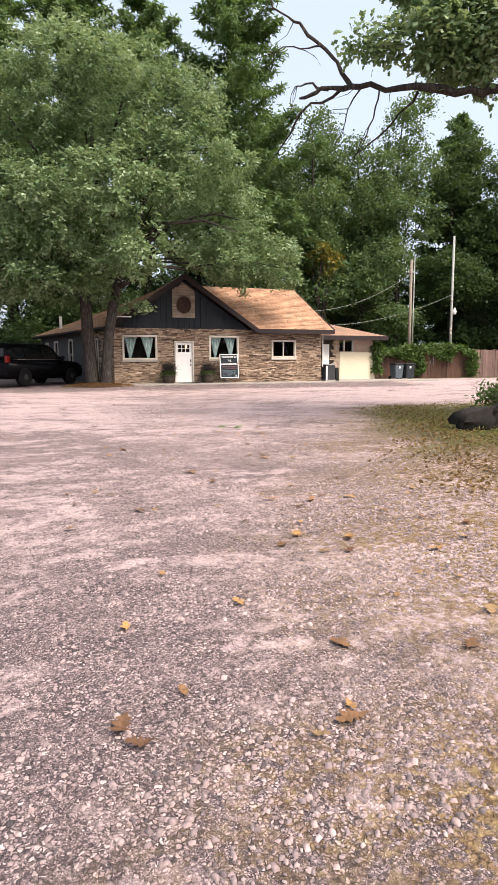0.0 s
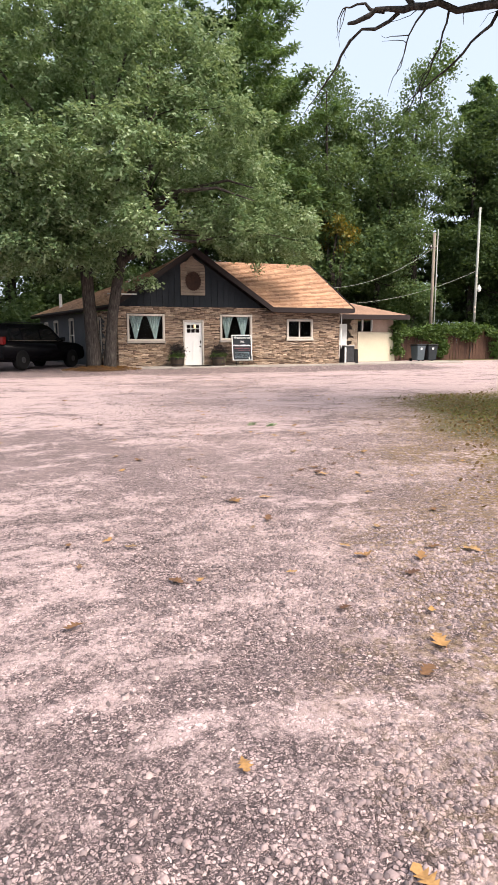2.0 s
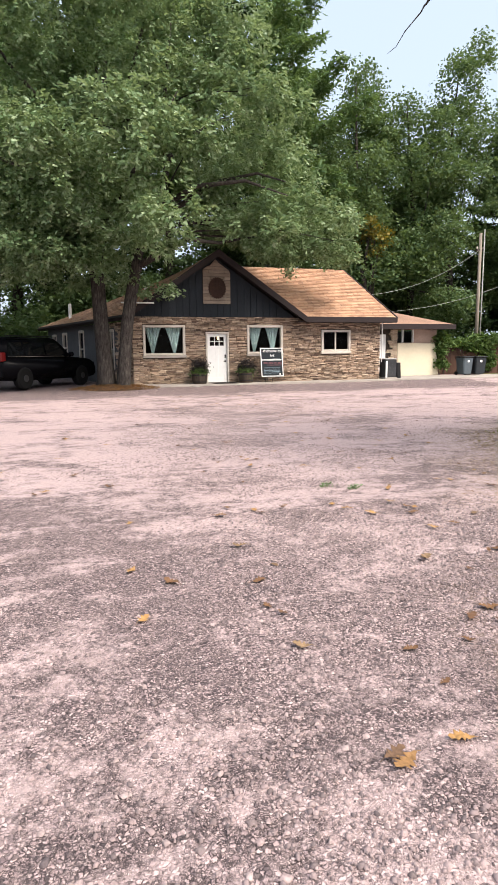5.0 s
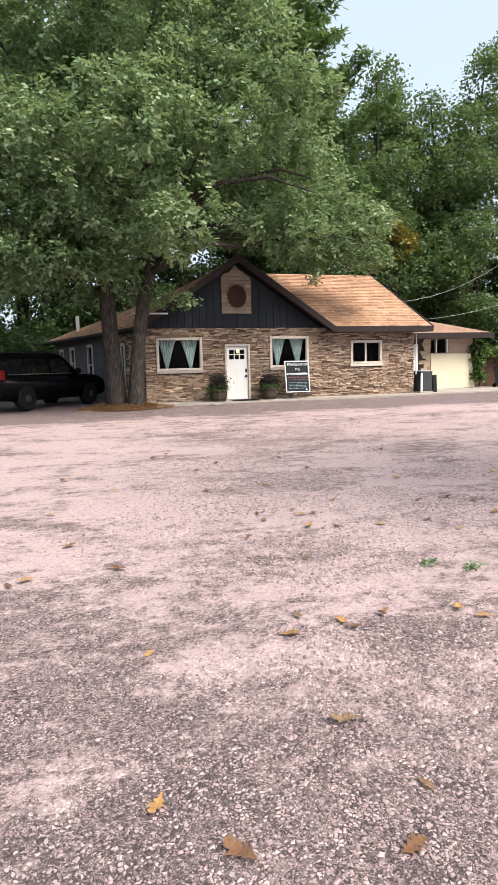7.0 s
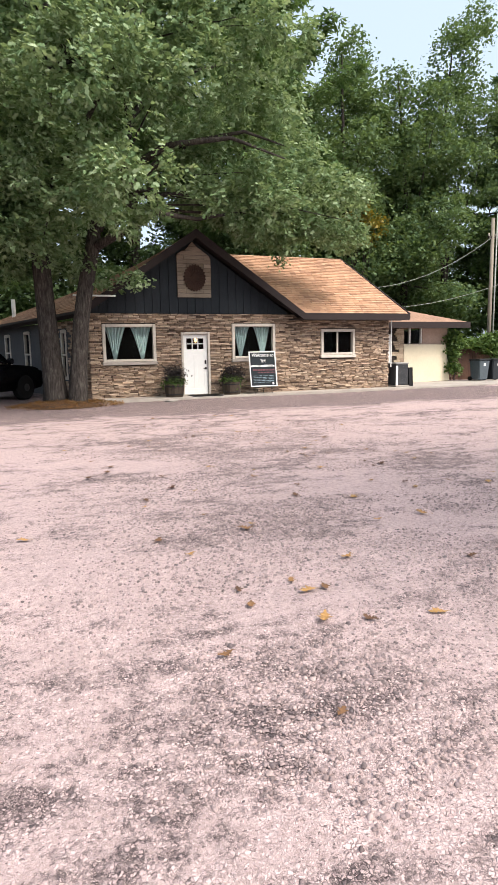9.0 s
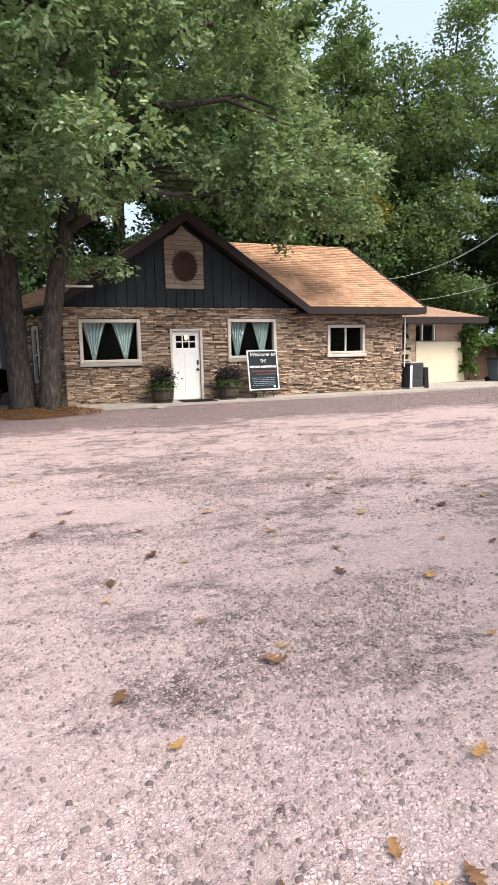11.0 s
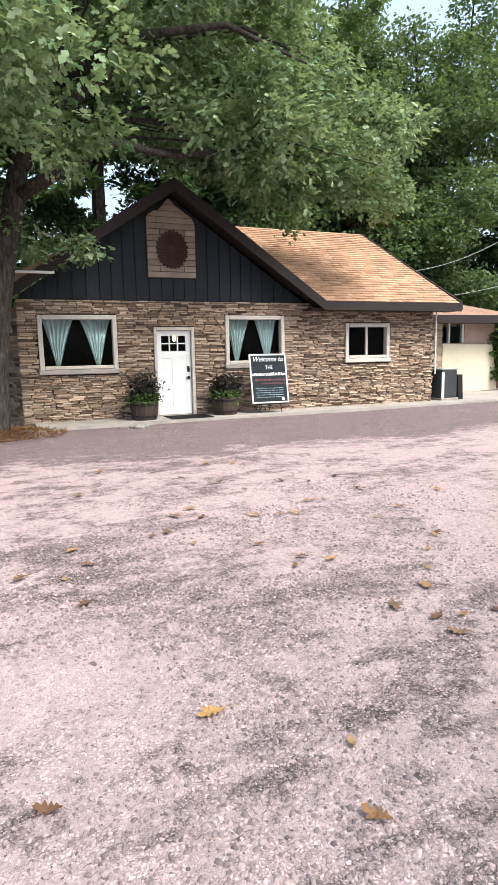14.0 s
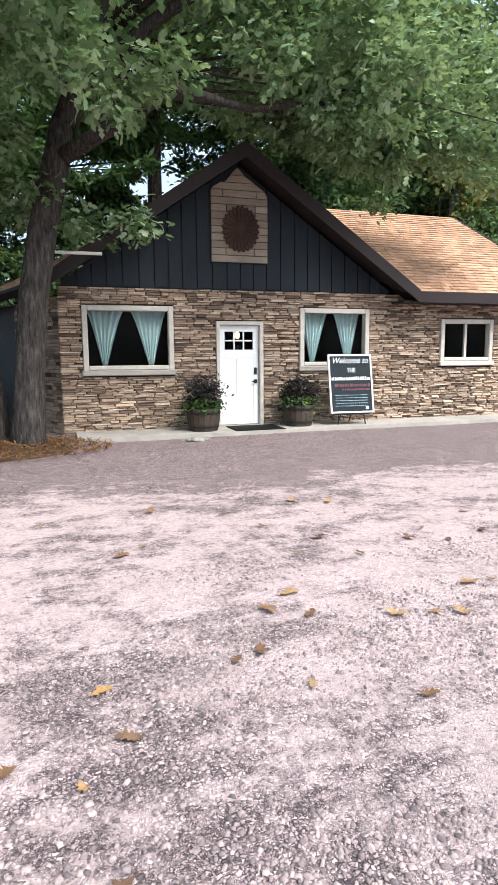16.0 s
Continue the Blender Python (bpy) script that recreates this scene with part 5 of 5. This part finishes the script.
# ---- parked car ----
def suv():
    c = empty("car", pose(-6.75, 0.7, gz(0, 0.7), 0, 0, 50) @ Matrix.Scale(1.08, 4), "black sport utility vehicle parked beside the house", "car")
    paint = plain("black_car_paint", (0.004, 0.004, 0.005), 0.25, spread=0.1, bump=0, spec=0.05)
    tint = plain("tinted_glass", (0.01, 0.012, 0.013), 0.04, bump=0, spec=0.5)
    lo = [(-2.4, 0.42), (-2.43, 0.75), (-2.4, 1.08), (-1.2, 1.12), (0.6, 1.1), (1.0, 1.08), (1.9, 1.02), (2.25, 0.92), (2.4, 0.7), (2.38, 0.38), (1.9, 0.3), (-1.9, 0.3)]
    bm = prism(bmesh.new(), lo, -0.94, 0.94)
    bmesh.ops.bevel(bm, geom=[e for e in bm.edges], offset=0.07, segments=3, affect='EDGES')
    body = part("body", bm, paint, c, "", True)
    bm = prism(bmesh.new(), [(-2.36, 1.05), (-2.15, 1.66), (-1.9, 1.74), (0.1, 1.76), (0.45, 1.68), (1.15, 1.05)], -0.88, 0.88)
    for v in bm.verts:
        if v.co.z > 1.3:
            v.co.y *= 0.84
    bmesh.ops.bevel(bm, geom=[e for e in bm.edges], offset=0.06, segments=3, affect='EDGES')
    part("cabin", bm, paint, c, "", True)
    for s in (-1, 1):
        sl = lambda z: s * (0.885 - 0.14 * (z - 1.05) / 0.65)
        for a, b, c1, d in ((-2.1, -1.35, -1.98, -1.4), (-1.27, -0.35, -1.32, -0.4), (-0.27, 0.75, -0.3, 0.32)):
            bm = bmesh.new()
            q = [(a, 1.14), (b, 1.14), (d, 1.58), (c1, 1.58)]
            f = [bm.verts.new((x, sl(z) + s * 0.004, z)) for x, z in q]
            g = [bm.verts.new((x, sl(z) - s * 0.03, z)) for x, z in q]
            bm.faces.new(f)
            for i in range(4):
                bm.faces.new((f[i - 1], f[i], g[i], g[i - 1]))
            part("side_window", bm, tint, body)
        part("window_trim", B(-2.15, 0.85, s * 0.9 - 0.012, s * 0.9 + 0.012, 1.095, 1.12), plain("chrome_trim", (0.5, 0.5, 0.5), 0.2, 1.0, bump=0), body)
        part("tail_light", B(-2.47, -2.25, s * 0.88 - 0.07, s * 0.88 + 0.07, 0.95, 1.25, bevel=0.03), plain("red_lens", (0.12, 0.008, 0.008), 0.2, bump=0), c)
        part("headlight", B(2.2, 2.41, s * 0.7 - 0.16, s * 0.7 + 0.16, 0.72, 0.88, bevel=0.03), tint, c)
        part("mirror", B(0.75, 0.9, s * 1.02 - 0.1, s * 1.02 + 0.1, 1.1, 1.26, bevel=0.04), paint, c)
        part("roof_rail", B(-1.9, 0.1, s * 0.62 - 0.02, s * 0.62 + 0.02, 1.78, 1.815, bevel=0.01), M_black, c)
        for x in (-1.45, 1.5):
            bm = bmesh.new()
            tube(bm, [(x, s * 0.98, 0.38), (x, s * 0.93, 0.38), (x, s * 0.75, 0.38), (x, s * 0.7, 0.38)], [0.33, 0.38, 0.38, 0.33], 24)
            w = part("wheel", bm, M_rubber, c)
            bm = bmesh.new()
            tube(bm, [(x, s * 0.99, 0.38), (x, s * 0.95, 0.38)], [0.08, 0.24], 12)
            part("rim", bm, plain("dark_alloy", (0.07, 0.07, 0.07), 0.4, 0.8, bump=0), w)
    part("rear_window", B(-2.345, -2.2, -0.66, 0.66, 1.2, 1.56, bevel=0.02), tint, c)
    part("rear_bumper", B(-2.5, -2.3, -0.9, 0.9, 0.42, 0.66, bevel=0.05), paint, c)


suv()


# ---- log on the grass island ----
def island_growth():
    g = new("grass")
    tagged(g, "short patchy grass and weeds on the island", "grass", kind="stuff")
    rs = np.random.RandomState(51)
    n = 14000
    x, y = 1.2 + 9 * rs.rand(n), -22.0 + 8.5 * rs.rand(n)
    ok = (x > 1.2 + (y + 17.7) * 0.48 + rs.normal(size=n) * 0.5) & (y < -15.3 + 0.16 * x + rs.normal(size=n) * 0.3)
    x, y = x[ok], y[ok]
    z = np.array([gz(a, b) + 0.03 * noise.noise((a * 0.3, b * 0.3, 0)) for a, b in zip(x, y)])
    leaves("grass_blades", np.stack([x, y, z + 0.03], 1), 0.11, foliage("dry_grass", [(0.06, 0.075, 0.02), (0.12, 0.13, 0.035), (0.22, 0.19, 0.07)]), g, aspect=0.14, seed=52, simple=True)
    d = new("leaf_litter")
    tagged(d, "brown and yellow dead leaves scattered at the drive's edge", "leaf litter", kind="stuff")
    n = 4200
    y = -24.5 + 10 * rs.rand(n)
    x = 1.2 + (y + 17.7) * 0.48 + rs.normal(size=n) * 0.65 + 1.1
    z = np.array([gz(a, b) + 0.03 * noise.noise((a * 0.3, b * 0.3, 0)) for a, b in zip(x, y)])
    leaves("dead_leaves", np.stack([x, y, z + 0.018], 1), 0.06, foliage("dead_leaf_litter", [(0.05, 0.03, 0.02), (0.13, 0.08, 0.04), (0.25, 0.165, 0.075)]), d, up=0.1, aspect=0.6, seed=53)


island_growth()


def log():
    x, y = 2.08, -19.75
    l = empty("log", pose(x, y, gz(x, y), 0, 0, 12), "dark hollow weathered log lying on the grass", "log")
    bm = bmesh.new()
    tube(bm, [(-0.1, 0, 0.2), (-0.3, 0, 0.2), (-0.33, 0, 0.2), (-0.1, 0.03, 0.21), (0.15, 0.02, 0.24), (0.4, 0.05, 0.22), (0.7, 0.08, 0.25), (1.0, 0.06, 0.23), (1.4, 0.1, 0.24), (2.2, 0.1, 0.2)], [0.1, 0.14, 0.2, 0.25, 0.2, 0.27, 0.22, 0.26, 0.2, 0.16], 16, rough=0.9)
    M_log = plain("charred_bark", (0.022, 0.019, 0.017), 0.95, spread=0.6, scale=9, bump=0.7)
    part("trunk", bm, M_log, l, "", True)
    bm = bmesh.new()
    tube(bm, [(0.5, 0, 0.3), (0.6, -0.3, 0.55), (0.7, -0.5, 0.6)], [0.1, 0.07, 0.04], 8, rough=0.4)
    part("branch_stub", bm, M_bark, l)
    b = empty("shrub", pose(6.3, -16.4, gz(6.3, -16.4)), "low light-green leafy shrub on the grass island", "shrub")
    pts, mids = clumps([(0, 0, 0.45, 1.2, 0.6, 0.45)], 90, 34, 0.3, 15)
    leaves("foliage", pts, 0.12, M_ivy, b, seed=16)
    bm = bmesh.new()
    limbs_to(bm, (0, 0, 0), mids, range(0, 60, 6), 0.02, 3)
    part("stems", bm, M_bark, b)


log()


def weed(x, y, seed):
    w = empty("weed", pose(x, y, gz(x, y)), "small green weed tuft growing in the gravel", "weed", "weeds in the gravel")
    pts, _ = clumps([(0, 0, 0.02, 0.07, 0.05, 0.01)], 7, 12, 0.05, seed)
    leaves("foliage", pts, 0.035, M_oak, w, seed=seed)


weed(-2.6, -17.8, 81)
weed(-2.35, -18.0, 82)


def flat_stones():
    for k, (dx, dy, s) in enumerate(((0, 0, 0.14), (0.16, 0.05, 0.09), (-0.15, 0.03, 0.08))):
        f = empty("flat_stone", pose(-0.72 + dx, -1.42 + dy, gz(0, -1.4) + 0.01), "pale flat stone lying at the gravel's edge", "stone", "stones at the gravel's edge")
        bm = bmesh.new()
        bmesh.ops.create_icosphere(bm, subdivisions=2, radius=s)
        for v in bm.verts:
            v.co *= 1 + 0.35 * noise.noise(v.co * 9 + Vector((k, 0, 0)))
            v.co.z *= 0.35
        part("stone_body", bm, plain("pale_stone", (0.28, 0.26, 0.235), 0.9, spread=0.6, scale=14), f, "", True)


flat_stones()


# ---- fallen leaves ----
def leaf_bm(seed):
    rnd = random.Random(seed)
    bm = bmesh.new()
    out = []
    lob = [(0.0, 0.006), (0.02, 0.012), (0.03, 0.034), (0.042, 0.015), (0.055, 0.045), (0.068, 0.017), (0.085, 0.042), (0.095, 0.015), (0.115, 0.024), (0.13, 0.0)]
    curl = rnd.uniform(2, 6)
    up = lambda x, y: 0.006 + curl * y * y + 0.5 * curl * (x - 0.06) ** 2 + 0.006 * math.sin(x * 60 + seed)
    sp = [bm.verts.new((x, 0, up(x, 0))) for x, w in lob]
    for s in (-1, 1):
        ed = [bm.verts.new((x + 0.008 * (w > 0.03), s * w * rnd.uniform(0.8, 1.15), up(x, w))) for x, w in lob]
        for i in range(len(lob) - 1):
            f = (sp[i], sp[i + 1], ed[i + 1], ed[i])
            bm.faces.new(f if s > 0 else f[::-1])
    tube(bm, [(0.0, 0, up(0, 0)), (-0.03, 0.004, 0.004)], [0.0015, 0.001], 4)
    return bm


n = Nodes("dry_oak_leaf", 0.75)
n.color(n.mix(1.0, n.ramp(n.rand(), (0, (0.10, 0.05, 0.03)), (0.35, (0.20, 0.105, 0.05)), (0.6, (0.44, 0.25, 0.09)), (0.85, (0.26, 0.17, 0.095)), (1, (0.09, 0.04, 0.028))), n.ramp(n.noise(60), (0.3, (0.7,) * 3), (0.7, (1.1,) * 3)), 'MULTIPLY'))
M_leaf = n.mat
LEAF = []
for k in range(6):
    me = bpy.data.meshes.new("fallen_leaf")
    b = leaf_bm(k)
    b.to_mesh(me)
    b.free()
    me.materials.append(M_leaf)
    LEAF.append(me)


def fallen(x, y, s, rz, k):
    ob = new("fallen_leaf", LEAF[k % 6])
    ob.matrix_world = pose(x, y, gz(x, y) + 0.014 + 0.03 * noise.noise((x * 0.3, y * 0.3, 0)), 0, 0, rz) @ Matrix.Scale(s, 4)
    tagged(ob, "dry brown fallen oak leaf on the gravel", "leaf", "fallen leaves")


rnd = random.Random(13)
for k in range(300):
    y = -27.8 + 22 * rnd.random() ** 1.15
    x = -3.6 + (y + 27) * 0.12 + rnd.gauss(0, 1.9)
    fallen(x, y, rnd.uniform(0.55, 1.2), rnd.uniform(0, 360), k)


# ---- stones of the front wall and loose gravel ----
def stones():
    rnd = random.Random(17)
    def cut(hw, hh, d):
        j = lambda a: a * rnd.uniform(0.75, 1.0)
        fr = [(-hw * j(0.99), -hh * j(0.97)), (hw * j(0.99), -hh * j(0.97)), (hw * j(0.99), hh * j(0.97)), (-hw * j(0.99), hh * j(0.97))]
        v = [(-hw, 0, -hh), (hw, 0, -hh), (hw, 0, hh), (-hw, 0, hh)] + [(x, -d * rnd.uniform(0.6, 1.15), z) for x, z in fr]
        f = [(4, 5, 6, 7), (0, 1, 5, 4), (1, 2, 6, 5), (2, 3, 7, 6), (3, 0, 4, 7)]
        return v, f
    shapes = []
    for k in range(24):
        v, f = cut(0.5, 0.5, 1.0)
        me = bpy.data.meshes.new("stone")
        me.from_pydata(v, [], f)
        me.materials.append(M_stone)
        shapes.append(me)
    wall = house
    made, vs, fs = 0, [], []
    z, row = 0.0, 0
    while z < TOP - 0.03:
        h = rnd.choice((0.034, 0.042, 0.05, 0.06, 0.038))
        h = min(h, TOP - z)
        x = X0 - 0.03
        while x < X1 - 0.02:
            w = rnd.uniform(0.12, 0.4)
            e = min(x + w, X1 + 0.02)
            hit = [o for o in OPEN if e > o[0] - 0.0 and x < o[1] + 0.0 and z + h > o[2] - 0.03 and z < o[3] + 0.0]
            if hit:
                o = hit[0]
                if x < o[0] - 0.06:
                    e = o[0] - 0.002
                else:
                    x = o[1] + 0.002
                    continue
            cx, cz, d = (x + e) / 2, z + h / 2 + rnd.uniform(-.003, .003), rnd.uniform(0.015, 0.085)
            x = e
            sx, sz = e - (cx * 2 - e) - 0.006, h - 0.005
            if made < 300 and -0.9 < cx < 1.8:
                ob = new("stone", rnd.choice(shapes))
                ob.parent = wall
                ob.matrix_basis = Matrix.Translation((cx, -0.002, cz)) @ Matrix.Rotation(rnd.uniform(-.012, .012), 4, 'Y') @ Matrix.Diagonal((sx, d, sz, 1))
                made += 1
            else:
                v, f = cut(sx / 2, sz / 2, d)
                k = len(vs)
                vs += [(a + cx, b - 0.002, c + cz) for a, b, c in v]
                fs += [tuple(i + k for i in q) for q in f]
        z += h
        row += 1
    me = bpy.data.meshes.new("stone_veneer")
    me.from_pydata(vs, [], fs)
    me.materials.append(M_stone)
    ob = new("stone_veneer", me)
    ob.parent = house
    tagged(ob, "thin ledge stones in tan and brown", kind="stuff")
    # stone facing of the slanting wall's near end
    vs, fs = [], []
    z = 0.0
    while z < 2.55:
        h = rnd.choice((0.05, 0.065, 0.08))
        x = 0.0
        while x < 2.3:
            e = min(x + rnd.uniform(0.14, 0.4), 2.3)
            o = SWIN[0]
            if not (e > o[0] - 0.1 and x < o[1] + 0.1 and z + h > o[2] - 0.1 and z < o[3] + 0.1):
                v, f = cut((e - x) / 2 - 0.003, h / 2 - 0.003, rnd.uniform(0.02, 0.05))
                k = len(vs)
                vs += [S @ Vector((a + (x + e) / 2, -b + 0.002, c + z + h / 2)) for a, b, c in v]
                fs += [tuple(i + k for i in q) for q in f]
            x = e
        z += h
    me = bpy.data.meshes.new("stone_veneer")
    me.from_pydata(vs, [], fs)
    me.materials.append(M_stone)
    ob = new("stone_veneer", me)
    ob.parent = house
    tagged(ob, "", kind="stuff")


stones()


def gravel():
    """Loose stones lying on the lot along the line walked."""
    rs = np.random.RandomState(23)
    n = 105000
    y = -28.4 + 21.0 * rs.rand(n)
    x = -3.7 + (y + 27) * 0.12 + rs.normal(size=n) * 1.5
    keep = np.array([noise.noise((a * 0.45, b * 0.8, 3.0)) + 0.25 * noise.noise((a * 2, b * 2, 1.0)) for a, b in zip(x, y)]) > 0.02 - 0.3 * rs.rand(n)
    x, y = x[keep], y[keep]
    n = len(x)
    z = np.array([gz(a, b) + 0.03 * noise.noise((a * 0.3, b * 0.3, 0)) for a, b in zip(x, y)])
    base = np.array([(1, 1, -0.6), (-1, 1, -0.6), (-1, -1, -0.6), (1, -1, -0.6), (0.7, 0.6, 0.8), (-0.6, 0.7, 0.7), (-0.7, -0.6, 0.8), (0.6, -0.7, 0.6)], dtype=np.float32)
    v = base[None] * (0.65 + 0.6 * rs.rand(n, 8, 3))
    s = (0.004 + 0.010 * rs.rand(n) ** 2.4)[:, None]
    sc = np.concatenate([s * (0.7 + 0.7 * rs.rand(n, 1)), s * (0.5 + 0.6 * rs.rand(n, 1)), s * (0.4 + 0.5 * rs.rand(n, 1))], 1)
    v = v * sc[:, None, :]
    a = rs.rand(n) * 6.283
    c, q = np.cos(a)[:, None], np.sin(a)[:, None]
    vx, vy = v[:, :, 0] * c - v[:, :, 1] * q, v[:, :, 0] * q + v[:, :, 1] * c
    v = np.stack([vx + x[:, None], vy + y[:, None], v[:, :, 2] + (z + 0.004)[:, None]], 2).astype(np.float32)
    quad = np.array([4, 5, 6, 7, 0, 1, 5, 4, 1, 2, 6, 5, 2, 3, 7, 6, 3, 0, 4, 7], dtype=np.int32)
    idx = (np.arange(n, dtype=np.int32)[:, None] * 8 + quad[None]).ravel()
    me = bpy.data.meshes.new("gravel")
    me.vertices.add(n * 8)
    me.vertices.foreach_set("co", v.ravel())
    me.loops.add(len(idx))
    me.loops.foreach_set("vertex_index", idx)
    me.polygons.add(n * 5)
    me.polygons.foreach_set("loop_start", np.arange(0, n * 20, 4, dtype=np.int32))
    me.update(calc_edges=True)
    m = pieces("loose_gravel", [(0.12, 0.097, 0.1), (0.27, 0.207, 0.205), (0.40, 0.305, 0.295), (0.19, 0.148, 0.148), (0.48, 0.375, 0.355), (0.33, 0.25, 0.243), (0.15, 0.118, 0.117)], 0.85, 60, 0.2)
    me.materials.append(m)
    tagged(new("gravel", me), "loose pinkish and grey gravel stones", "gravel", kind="stuff")


gravel()
